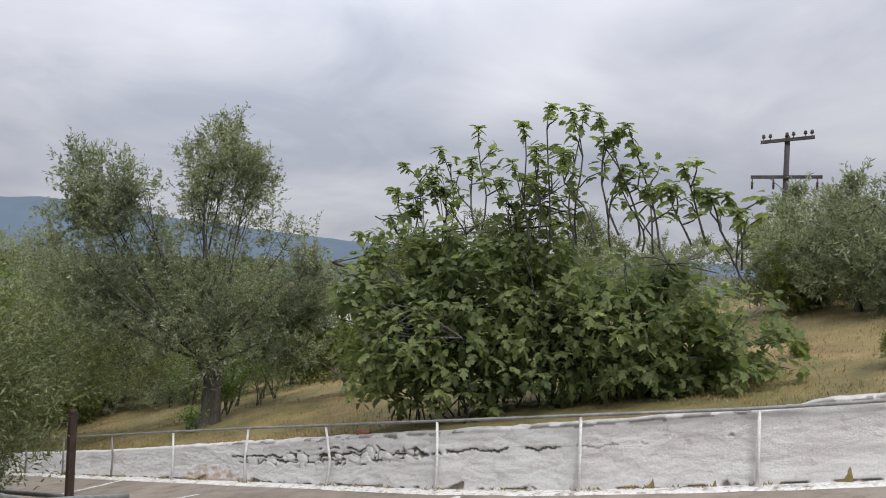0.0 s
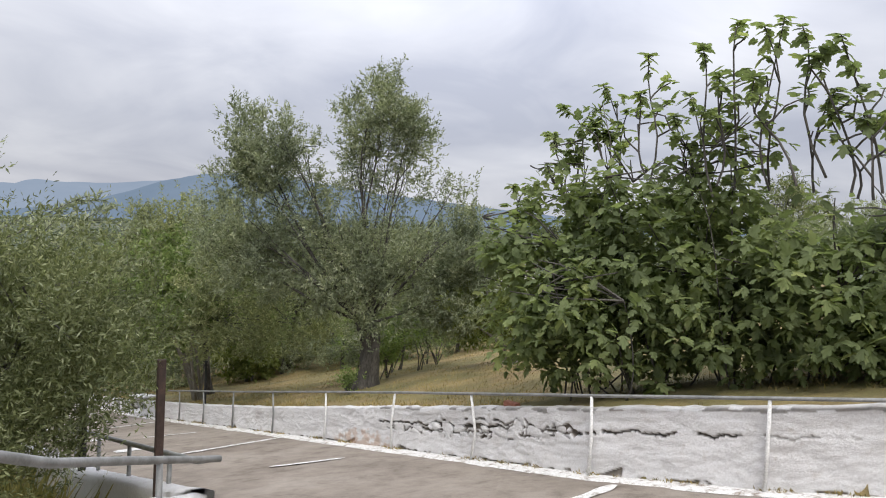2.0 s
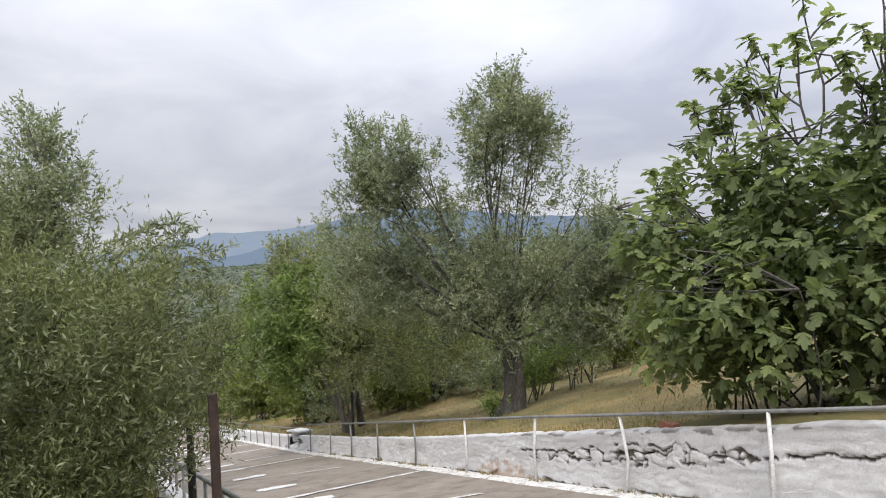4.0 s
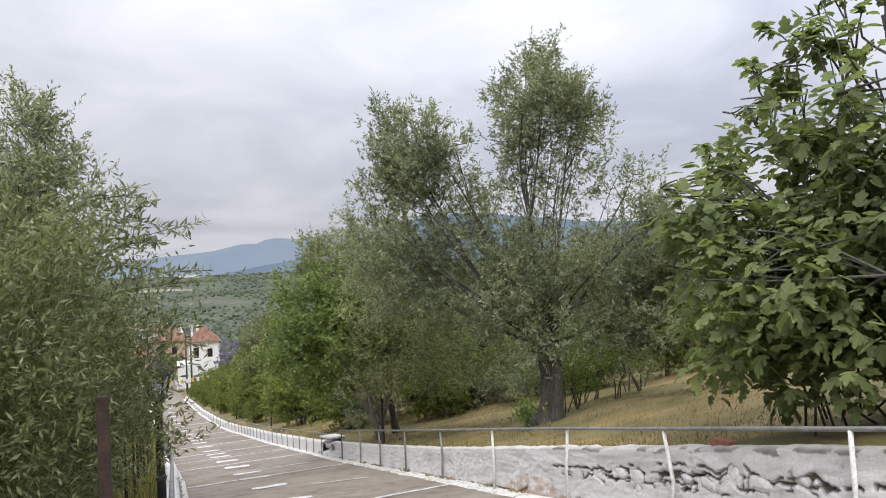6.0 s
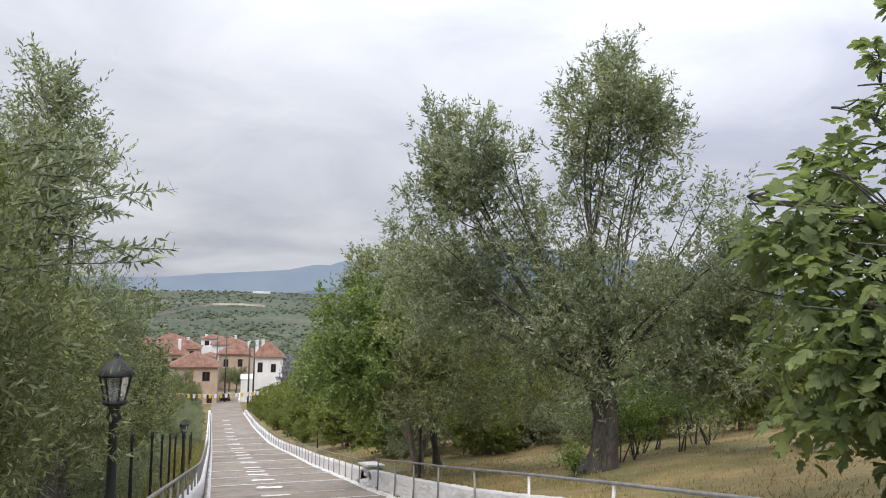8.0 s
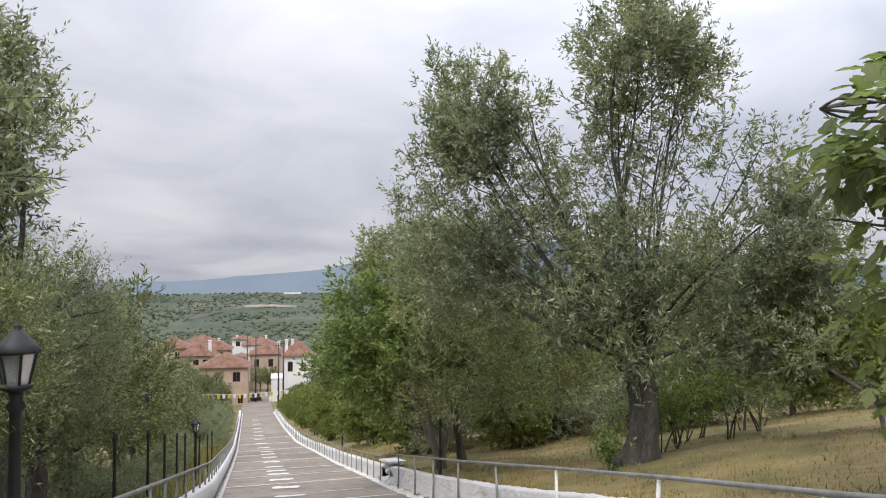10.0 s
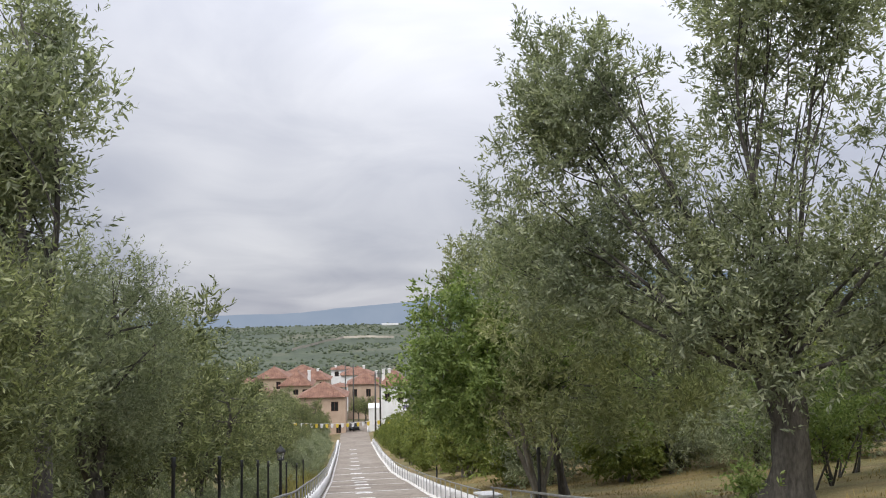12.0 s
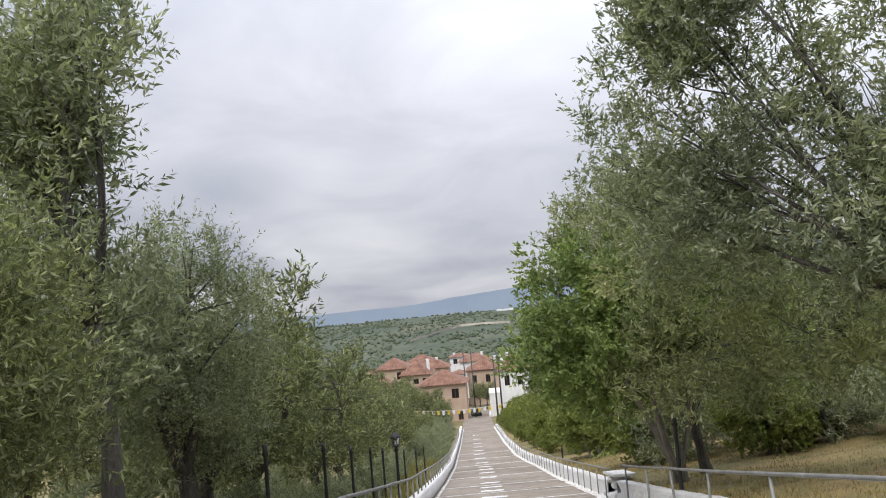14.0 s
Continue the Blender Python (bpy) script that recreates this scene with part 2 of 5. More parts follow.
def whitewash_material():
    m, t, b = nodes_of("whitewashed_stone")
    co = t.nodes.new("ShaderNodeTexCoord").outputs["Object"]
    big = tex(t, "ShaderNodeTexNoise", 1.1, 6, 0.65, co)
    mid = tex(t, "ShaderNodeTexNoise", 6.0, 5, 0.65, co)
    fine = tex(t, "ShaderNodeTexNoise", 38.0, 4, 0.65, co)
    col = ramp(t, big.outputs["Fac"], [(0.3, (0.63, 0.61, 0.60)), (0.5, (0.71, 0.70, 0.695)), (0.75, (0.77, 0.76, 0.76))])
    worn = ramp(t, mid.outputs["Fac"], [(0.28, (0.80, 0.77, 0.74)), (0.42, (1, 1, 1))])
    col = mixed(t, 1.0, col, worn, "MULTIPLY")
    grain = ramp(t, fine.outputs["Fac"], [(0.3, (0.86, 0.85, 0.84)), (0.6, (1, 1, 1))])
    col = mixed(t, 1.0, col, grain, "MULTIPLY")
    # mask for the darker joints and the soil on foot and top
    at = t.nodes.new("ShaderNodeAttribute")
    at.attribute_name = "soil_and_joints"
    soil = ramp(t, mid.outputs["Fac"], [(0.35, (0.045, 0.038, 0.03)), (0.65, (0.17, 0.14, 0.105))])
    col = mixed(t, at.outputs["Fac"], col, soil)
    at2 = t.nodes.new("ShaderNodeAttribute")
    at2.attribute_name = "ochre"
    col = mixed(t, at2.outputs["Fac"], col, (0.42, 0.255, 0.15))
    t.links.new(col, b.inputs["Base Color"])
    b.inputs["Roughness"].default_value = 0.93
    bp = t.nodes.new("ShaderNodeBump")
    bp.inputs["Strength"].default_value = 0.9
    bp.inputs["Distance"].default_value = 0.03
    stroke = t.nodes.new("ShaderNodeMapping")
    stroke.inputs["Scale"].default_value = (1.0, 0.85, 1.25)
    t.links.new(co, stroke.inputs[0])
    rough = tex(t, "ShaderNodeTexNoise", 16.0, 7, 0.8, stroke.outputs[0])
    t.links.new(rough.outputs["Fac"], bp.inputs["Height"])
    t.links.new(bp.outputs[0], b.inputs["Normal"])
    return m


def road_material():
    m, t, b = nodes_of("worn_concrete_road")
    co = t.nodes.new("ShaderNodeTexCoord").outputs["Object"]
    big = tex(t, "ShaderNodeTexNoise", 0.35, 6, 0.65, co)
    mid = tex(t, "ShaderNodeTexNoise", 2.3, 6, 0.7, co)
    fine = tex(t, "ShaderNodeTexNoise", 70.0, 3, 0.6, co)
    col = ramp(t, big.outputs["Fac"], [(0.3, (0.185, 0.152, 0.122)), (0.5, (0.255, 0.216, 0.178)), (0.7, (0.32, 0.278, 0.235))])
    stain = ramp(t, mid.outputs["Fac"], [(0.30, (0.52, 0.49, 0.46)), (0.44, (0.86, 0.85, 0.84)), (0.56, (1, 1, 1)), (0.75, (1.15, 1.13, 1.1))])
    col = mixed(t, 1.0, col, stain, "MULTIPLY")
    grain = ramp(t, fine.outputs["Fac"], [(0.3, (0.78, 0.78, 0.78)), (0.65, (1.1, 1.1, 1.1))])
    col = mixed(t, 1.0, col, grain, "MULTIPLY")
    t.links.new(col, b.inputs["Base Color"])
    b.inputs["Roughness"].default_value = 0.9
    bp = t.nodes.new("ShaderNodeBump")
    bp.inputs["Strength"].default_value = 0.4
    bp.inputs["Distance"].default_value = 0.008
    t.links.new(fine.outputs["Fac"], bp.inputs["Height"])
    t.links.new(bp.outputs[0], b.inputs["Normal"])
    return m


def ground_material():
    m, t, b = nodes_of("dry_meadow")
    co = t.nodes.new("ShaderNodeTexCoord").outputs["Object"]
    big = tex(t, "ShaderNodeTexNoise", 0.3, 6, 0.65, co)
    mid = tex(t, "ShaderNodeTexNoise", 0.9, 6, 0.7, co)
    fine = tex(t, "ShaderNodeTexNoise", 22.0, 4, 0.7, co)
    straw = ramp(t, mid.outputs["Fac"], [(0.3, (0.17, 0.118, 0.055)), (0.5, (0.275, 0.20, 0.088)), (0.7, (0.36, 0.265, 0.12))])
    green = ramp(t, mid.outputs["Fac"], [(0.3, (0.10, 0.10, 0.035)), (0.7, (0.20, 0.18, 0.065))])
    fac = ramp(t, big.outputs["Fac"], [(0.40, (0, 0, 0)), (0.58, (0.8, 0.8, 0.8))])
    near = mixed(t, fac, straw, green)
    # far land: groves and scrub
    sep = t.nodes.new("ShaderNodeSeparateXYZ")
    t.links.new(co, sep.inputs[0])
    mr = t.nodes.new("ShaderNodeMapRange")
    mr.inputs["From Min"].default_value = 110
    mr.inputs["From Max"].default_value = 260
    t.links.new(sep.outputs[1], mr.inputs["Value"])
    fb = tex(t, "ShaderNodeTexNoise", 0.013, 6, 0.65, co)
    fd = tex(t, "ShaderNodeTexNoise", 0.11, 5, 0.7, co)
    scrub = ramp(t, fb.outputs["Fac"], [(0.35, (0.05, 0.066, 0.042)), (0.52, (0.068, 0.085, 0.052)), (0.70, (0.125, 0.12, 0.08))])
    dots = ramp(t, fd.outputs["Fac"], [(0.42, (0.75, 0.78, 0.78)), (0.58, (1.1, 1.1, 1.05))])
    far = mixed(t, 1.0, scrub, dots, "MULTIPLY")
    col = mixed(t, mr.outputs[0], near, far)
    grain = ramp(t, fine.outputs["Fac"], [(0.3, (0.72, 0.72, 0.72)), (0.7, (1.12, 1.12, 1.12))])
    t.links.new(mixed(t, 1.0, col, grain, "MULTIPLY"), b.inputs["Base Color"])
    b.inputs["Roughness"].default_value = 0.95
    bp = t.nodes.new("ShaderNodeBump")
    bp.inputs["Strength"].default_value = 0.8
    bp.inputs["Distance"].default_value = 0.05
    t.links.new(fine.outputs["Fac"], bp.inputs["Height"])
    t.links.new(bp.outputs[0], b.inputs["Normal"])
    return m


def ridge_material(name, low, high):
    """The far range: a plain glowing backdrop, its haze and soft folds put into the colour."""
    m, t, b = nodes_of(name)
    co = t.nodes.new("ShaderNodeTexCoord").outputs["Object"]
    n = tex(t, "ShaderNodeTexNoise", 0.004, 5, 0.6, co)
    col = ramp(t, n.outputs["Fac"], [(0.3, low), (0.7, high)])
    # emission stands in for the airlight of the haze
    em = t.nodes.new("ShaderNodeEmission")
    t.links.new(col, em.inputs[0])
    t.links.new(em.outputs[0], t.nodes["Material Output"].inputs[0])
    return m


M_GLASS, M_WINDOW, M_WASH, M_ROAD, M_GROUND = glass_material(), window_material(), whitewash_material(), road_material(), ground_material()
M_RIDGE_FAR = ridge_material("far_ridge_haze", (0.27, 0.335, 0.44), (0.31, 0.37, 0.47))
M_RIDGE_NEAR = ridge_material("near_ridge_haze", (0.185, 0.25, 0.34), (0.22, 0.285, 0.38))


# ---- mesh helpers ----
def empty(name, place, label, category, group="", kind=""):
    ob = new(name)
    ob.empty_display_size = 0.1
    ob.location = place
    return tagged(ob, label, category, group, kind)


def part(name, bm, material, parent=None, label="", smooth=False):
    """Links a bmesh, in its parent's coordinates, as one mesh object."""
    me = bpy.data.meshes.new(name)
    bm.to_mesh(me)
    bm.free()
    return link(name, me, material, parent, label, smooth)


def link(name, me, material, parent=None, label="", smooth=False):
    if material is not None and not me.materials:
        me.materials.append(material)
    if smooth:
        me.polygons.foreach_set("use_smooth", [True] * len(me.polygons))
    ob = new(name, me)
    ob.parent = parent
    if label:
        ob["label"] = label
    return ob


def from_arrays(name, verts, faces):
    """A mesh out of numpy arrays; all faces have the same corner count."""
    me = bpy.data.meshes.new(name)
    verts = np.asarray(verts, dtype=np.float32)
    faces = np.asarray(faces, dtype=np.int32)
    k = faces.shape[1]
    me.vertices.add(len(verts))
    me.vertices.foreach_set("co", verts.ravel())
    me.loops.add(faces.size)
    me.loops.foreach_set("vertex_index", faces.ravel())
    me.polygons.add(len(faces))
    me.polygons.foreach_set("loop_start", np.arange(0, faces.size, k, dtype=np.int32))
    me.update(calc_edges=True)
    return me


def box(bm, x0, y0, z0, x1, y1, z1, bevel=0.0):
    r = bmesh.ops.create_cube(bm, size=1.0)
    vs = r["verts"]
    for v in vs:
        v.co = Vector(((x0, x1)[v.co.x > 0], (y0, y1)[v.co.y > 0], (z0, z1)[v.co.z > 0]))
    if bevel:
        es = {e for v in vs for e in v.link_edges}
        bmesh.ops.bevel(bm, geom=list(es), offset=bevel, segments=2, affect="EDGES", profile=0.6)
    return vs


def tube(bm, points, radii, sides=8, rough=0.0, seed=0.0, cap=True):
    """A tapered tube along points."""
    pts = [Vector(p) for p in points]
    rings = []
    side = None
    for i, p in enumerate(pts):
        a = (pts[min(i + 1, len(pts) - 1)] - pts[max(i - 1, 0)]).normalized()
        if side is None:
            side = a.orthogonal().normalized()
        side = (side - a * side.dot(a)).normalized()
        up = a.cross(side)
        ring = []
        for k in range(sides):
            w = 2 * math.pi * k / sides
            d = side * math.cos(w) + up * math.sin(w)
            r = radii[i]
            if rough:
                r *= 1 + rough * noise.noise(Vector((p.x * 2.5 + d.x * 1.7 + seed, p.y * 2.5 + d.y * 1.7, p.z * 1.6 + d.z)))
            ring.append(bm.verts.new(p + d * r))
        rings.append(ring)
    for a, b in zip(rings, rings[1:]):
        for k in range(sides):
            bm.faces.new((a[k], a[(k + 1) % sides], b[(k + 1) % sides], b[k]))
    if cap:
        bm.faces.new(list(reversed(rings[0])))
        bm.faces.new(rings[-1])


def revolve(bm, profile, sides=12, centre=(0, 0, 0)):
    """A turned solid from (radius, z) pairs."""
    rings = []
    for r, z in profile:
        rings.append([bm.verts.new((centre[0] + r * math.cos(2 * math.pi * k / sides), centre[1] + r * math.sin(2 * math.pi * k / sides), centre[2] + z)) for k in range(sides)])
    for a, b in zip(rings, rings[1:]):
        for k in range(sides):
            bm.faces.new((a[k], a[(k + 1) % sides], b[(k + 1) % sides], b[k]))
    bm.faces.new(list(reversed(rings[0])))
    bm.faces.new(rings[-1])


# ---- the lie of the land ----
ROAD_Y = (-40, -12, 0, 30, 45, 60, 90, 125, 170, 300, 480)
ROAD_Z = (1.8, 1.7, -0.62, -6.62, -9.3, -11.8, -15.9, -20.0, -24.3, -31.5, -39.0)


def road_z(y):
    return float(np.interp(y, ROAD_Y, ROAD_Z))


def lift(x, y):
    """The upper platform stands a little above the road's slope."""
    return 0.115 * max(0.0, 5.2 - (0.755 * x + 0.656 * y)) if y < 9 else 0.0


def left_x(y):
    return float(np.interp(y, (-14, 7.36, 28, 60, 125, 170), (-14.4, 3.8, 3.68, 2.6, 0.1, -1.6)))


def right_x(y):
    return float(np.interp(y, (-14, -6, 0, 3.4, 5.5, 7.8, 31, 57, 68, 125, 170), (19.0, 14.0, 11.2, 9.95, 9.3, 8.95, 8.7, 7.7, 6.8, 4.75, 3.6)))


def surf_z(x, y):
    return road_z(y) + lift(x, y)


def wall_height(y):
    return float(np.interp(y, (-6, 0, 2.5, 3.0, 5.3, 7.8, 10.4, 12.8, 15.0, 18.5, 24, 31, 60, 125), (1.2, 1.12, 1.05, 0.99, 0.96, 0.92, 0.86, 0.8, 0.74, 0.64, 0.57, 0.56, 0.5, 0.4)))


def ground_z(x, y):
    """Height of the ground sheet."""
    base = road_z(min(y, 480))
    if y > 480:
        base = float(np.interp(y, (480, 650, 800, 950, 1500, 2200, 4900), (-39, -37.5, -35, -33.5, -25, -60, -90)))
    l, r = left_x(max(-14, min(y, 170))), right_x(max(-14, min(y, 170)))
    n = noise.noise(Vector((x * 0.12, y * 0.12, 0))) * 0.25 + noise.noise(Vector((x * 0.5, y * 0.5, 3))) * 0.07
    far = min(1.0, max(0.0, (y - 90) / 100))
    if x > r + 0.46:
        d = x - r - 0.46
        rise = 0.11 * d if d < 25 else 2.75 + 0.03 * (d - 25)
        off = (wall_height(min(max(y, -6), 125)) - 0.02 + rise + n * min(1, d / 3)) * (1 - far) - 0.3 * far
        off = min(off, 9)
    elif x < l - 0.3:
        d = l - 0.3 - x
        drop = -0.25 - 0.10 * min(d, 40)
        if y < 7.4:
            drop = -0.2 - 0.3 * min(d, 4) - 0.02 * d
        off = drop * (1 - far * 0.8) + n * min(1, d / 3)
    else:
        off = -0.12
    big = 0.0
    if y > 300:
        k = min(1.0, (y - 300) / 500)
        big = k * (6.0 * noise.noise(Vector((x * 0.0022, y * 0.003, 7))) + 2.5 * noise.noise(Vector((x * 0.009, y * 0.009, 1))))
        big += k * -0.006 * max(0.0, -x) * 0.4
    return base + off + big + lift(x, y) * (1.0 if l - 0.3 <= x <= r + 0.46 else 0.0)


def build_ground():
    xs = np.concatenate([[-4900, -3500, -2400, -1600, -1100, -760], np.arange(-540, -120, 30), np.arange(-120, -40, 8), np.arange(-40, -8, 2.0), np.arange(-8, 2, 0.5), np.arange(2, 15, 0.25), np.arange(15, 26, 0.5), np.arange(26, 60, 2.0), np.arange(60, 140, 8), np.arange(140, 560, 30), [760, 1100, 1600, 2400, 3500, 4900]])
    ys = np.concatenate([[-4900, -2500, -1000, -400, -150, -80], np.arange(-40, -8, 4.0), np.arange(-8, 12, 0.25), np.arange(12, 40, 0.5), np.arange(40, 130, 2.0), np.arange(130, 320, 8), np.arange(320, 1500, 30), [1600, 1800, 2100, 2600, 3400, 4900]])
    verts = [(x, y, ground_z(x, y)) for y in ys for x in xs]
    nx = len(xs)
    faces = [(j * nx + i, j * nx + i + 1, (j + 1) * nx + i + 1, (j + 1) * nx + i) for j in range(len(ys) - 1) for i in range(nx - 1)]
    me = from_arrays("ground", verts, faces)
    return tagged(link("ground", me, M_GROUND, smooth=True), "dry straw-coloured meadow sloping down to a wide green valley", "ground", kind="structure")


def build_road():
    ys = np.concatenate([np.arange(-14, 130, 0.5), np.arange(130, 186, 4)])
    nx = 15
    verts, faces = [], []
    for y in ys:
        a, b = left_x(y) + 0.0, right_x(y) + 0.05
        for i in range(nx):
            x = a + (b - a) * i / (nx - 1)
            verts.append((x, y, surf_z(x, y) + 0.012 * noise.noise(Vector((x * 0.8, y * 0.8, 0)))))
    for j in range(len(ys) - 1):
        for i in range(nx - 1):
            faces.append((j * nx + i, j * nx + i + 1, (j + 1) * nx + i + 1, (j + 1) * nx + i))
    me = from_arrays("road", verts, faces)
    return tagged(link("road", me, M_ROAD, smooth=True), "worn grey-brown concrete lane running downhill between white walls", "road", kind="structure")


build_ground()
road = build_road()


# ---- walls, kerbs and rails ----
CRACKS = [(8.45, 0.60, 0.20), (9.0, 0.52, 0.16), (9.35, 0.60, 0.24), (9.75, 0.46, 0.14), (10.15, 0.50, 0.22), (10.75, 0.49, 0.16), (11.15, 0.46, 0.26), (11.5, 0.49, 0.2), (12.05, 0.43, 0.14), (12.75, 0.44, 0.12)]


def wash_wall(name, line, height, thick, step, rows, label, y_range, cracked=False):
    """A rough whitewashed wall: swept along line(y), with a lumpy face, rounded top, darkened open joints, and soil at
    its foot and top.
    """
    ys = np.arange(y_range[0], y_range[1] + 1e-6, step)
    prof = [(0.0, k / rows) for k in range(rows + 1)] + [(0.3, 1.03), (0.7, 1.03), (1.0, 0.98), (1.0, 0.0)]
    verts, faces, soil_and_joints, ochre = [], [], [], []
    n = len(prof)
    for y in ys:
        x0, z0, h = line(y), 0.0, height(y)
        z0 = surf_z(x0, y)
        top = h * (1 + 0.03 * noise.noise(Vector((y * 1.7, 2, 0)))) + 0.015 * noise.noise(Vector((y * 6, 5, 0)))
        for u, v in prof:
            z = v * top
            p = Vector((0.0, y, z))
            lump = 0.026 * noise.noise(Vector((0, y * 2.4, z * 4.5))) + 0.012 * noise.noise(Vector((1, y * 6, z * 14)))
            d, e, o = lump, 0.0, 0.0
            # cracks and open joints get a dark colour, the foot gets soil spots
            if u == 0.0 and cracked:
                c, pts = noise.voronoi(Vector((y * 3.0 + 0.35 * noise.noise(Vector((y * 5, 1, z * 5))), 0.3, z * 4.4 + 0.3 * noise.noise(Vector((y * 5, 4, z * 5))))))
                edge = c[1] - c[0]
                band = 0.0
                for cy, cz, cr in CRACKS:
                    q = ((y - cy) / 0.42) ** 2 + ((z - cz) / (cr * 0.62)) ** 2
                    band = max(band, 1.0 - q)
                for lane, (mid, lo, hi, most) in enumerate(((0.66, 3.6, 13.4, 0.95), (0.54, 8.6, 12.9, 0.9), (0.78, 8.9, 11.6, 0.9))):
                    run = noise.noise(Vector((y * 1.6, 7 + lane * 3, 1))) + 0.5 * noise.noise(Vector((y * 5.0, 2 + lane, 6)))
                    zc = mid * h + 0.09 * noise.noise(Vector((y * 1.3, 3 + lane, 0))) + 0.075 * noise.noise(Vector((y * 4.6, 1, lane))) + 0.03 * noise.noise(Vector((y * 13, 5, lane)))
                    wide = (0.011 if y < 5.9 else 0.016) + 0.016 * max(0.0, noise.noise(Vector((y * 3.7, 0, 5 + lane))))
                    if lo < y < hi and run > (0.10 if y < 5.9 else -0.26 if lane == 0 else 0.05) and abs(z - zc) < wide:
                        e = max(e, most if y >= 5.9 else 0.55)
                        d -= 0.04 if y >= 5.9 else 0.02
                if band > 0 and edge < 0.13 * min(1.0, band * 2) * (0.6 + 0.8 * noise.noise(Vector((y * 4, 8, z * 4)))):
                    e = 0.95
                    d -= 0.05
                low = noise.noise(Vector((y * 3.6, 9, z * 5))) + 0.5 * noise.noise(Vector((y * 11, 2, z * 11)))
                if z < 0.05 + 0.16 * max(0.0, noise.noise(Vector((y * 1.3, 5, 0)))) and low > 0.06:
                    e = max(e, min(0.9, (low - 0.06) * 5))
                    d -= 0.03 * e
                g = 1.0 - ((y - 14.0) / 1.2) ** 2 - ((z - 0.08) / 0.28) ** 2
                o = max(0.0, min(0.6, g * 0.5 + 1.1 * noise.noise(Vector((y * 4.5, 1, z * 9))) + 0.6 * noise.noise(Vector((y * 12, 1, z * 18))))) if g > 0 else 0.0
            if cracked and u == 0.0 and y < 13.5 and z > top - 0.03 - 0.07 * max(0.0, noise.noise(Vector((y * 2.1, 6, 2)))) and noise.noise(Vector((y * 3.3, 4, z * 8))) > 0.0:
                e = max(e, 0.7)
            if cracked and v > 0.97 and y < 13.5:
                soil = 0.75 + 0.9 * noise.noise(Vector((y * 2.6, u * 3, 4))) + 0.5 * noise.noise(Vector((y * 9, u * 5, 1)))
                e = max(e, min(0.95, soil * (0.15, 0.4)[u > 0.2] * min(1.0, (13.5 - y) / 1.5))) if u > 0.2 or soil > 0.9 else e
            verts.append((x0 + thick * u - (d if u == 0 else 0), y, z0 + z - (0.1 if v == 0 else 0)))
            soil_and_joints.append(e)
            ochre.append(o)
    for j in range(len(ys) - 1):
        for i in range(n - 1):
            faces.append((j * n + i, j * n + i + 1, (j + 1) * n + i + 1, (j + 1) * n + i))
    me = from_arrays(name, verts, faces)
    for key, val in (("soil_and_joints", soil_and_joints), ("ochre", ochre)):
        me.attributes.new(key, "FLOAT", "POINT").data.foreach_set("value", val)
    # closed ends
    bm = bmesh.new()
    bm.from_mesh(me)
    bmesh.ops.holes_fill(bm, edges=[e for e in bm.edges if e.is_boundary], sides=0)
    bmesh.ops.recalc_face_normals(bm, faces=bm.faces)
    bm.to_mesh(me)
    bm.free()
    return tagged(link(name, me, M_WASH, smooth=True), label, "wall", kind="structure")


wall_a = wash_wall("wall_east", lambda y: right_x(y) + 0.22, wall_height, 0.29, 0.024, 46, "low whitewashed rubble wall with dark cracked joints and soil stains", (-5.0, 30.2), True)
wall_b = wash_wall("wall_east_lower", lambda y: right_x(y) + 0.18, lambda y: wall_height(y) * 0.9, 0.35, 0.25, 7, "low whitewashed parapet following the bending lane", (31.6, 124.0))
wall_c = wash_wall("wall_west", lambda y: left_x(y) - 0.32, lambda y: float(np.interp(y, (7.4, 12, 40), (0.76, 0.52, 0.45))), 0.30, 0.25, 6, "low whitewashed parapet under the pipe railing", (7.4, 123.0))
wall_d = wash_wall("wall_west_upper", lambda y: left_x(y) - 0.36, lambda y: 0.74 + 0.2 * min(4.0, max(0.0, 7.36 - y)), 0.34, 0.2, 6, "low whitewashed parapet along the upper platform", (-9.0, 7.35))


def kerb_strip(name, line, w, h, y0, y1, label):
    bm = bmesh.new()
    y, prev = y0, None
    while y <= y1:
        x, z = line(y), 0.0
        wob = 0.07 * noise.noise(Vector((y * 0.9, 4, 0))) + 0.06 * noise.noise(Vector((y * 3.1, 8, 0)))
        z = surf_z(x, y)
        ring = [bm.verts.new((x - w - wob, y, z + 0.002)), bm.verts.new((x - w + 0.04 - wob, y, z + h)), bm.verts.new((x + 0.24, y, z + h * 1.3)), bm.verts.new((x + 0.24, y, z - 0.03))]
        if prev:
            for i in range(3):
                bm.faces.new((prev[i], prev[i + 1], ring[i + 1], ring[i]))
        prev = ring
        y += 0.2
    return tagged(part(name, bm, M_KERB), label, "kerb", kind="structure")


kerb_strip("kerb_east", lambda y: right_x(y), 0.07, 0.02, -5.0, 124.0, "narrow white-painted kerb at the foot of the wall")
kerb_strip("kerb_west", lambda y: left_x(y) - 0.05, -0.12, 0.02, 7.4, 123.0, "narrow white-painted kerb at the lane's edge")


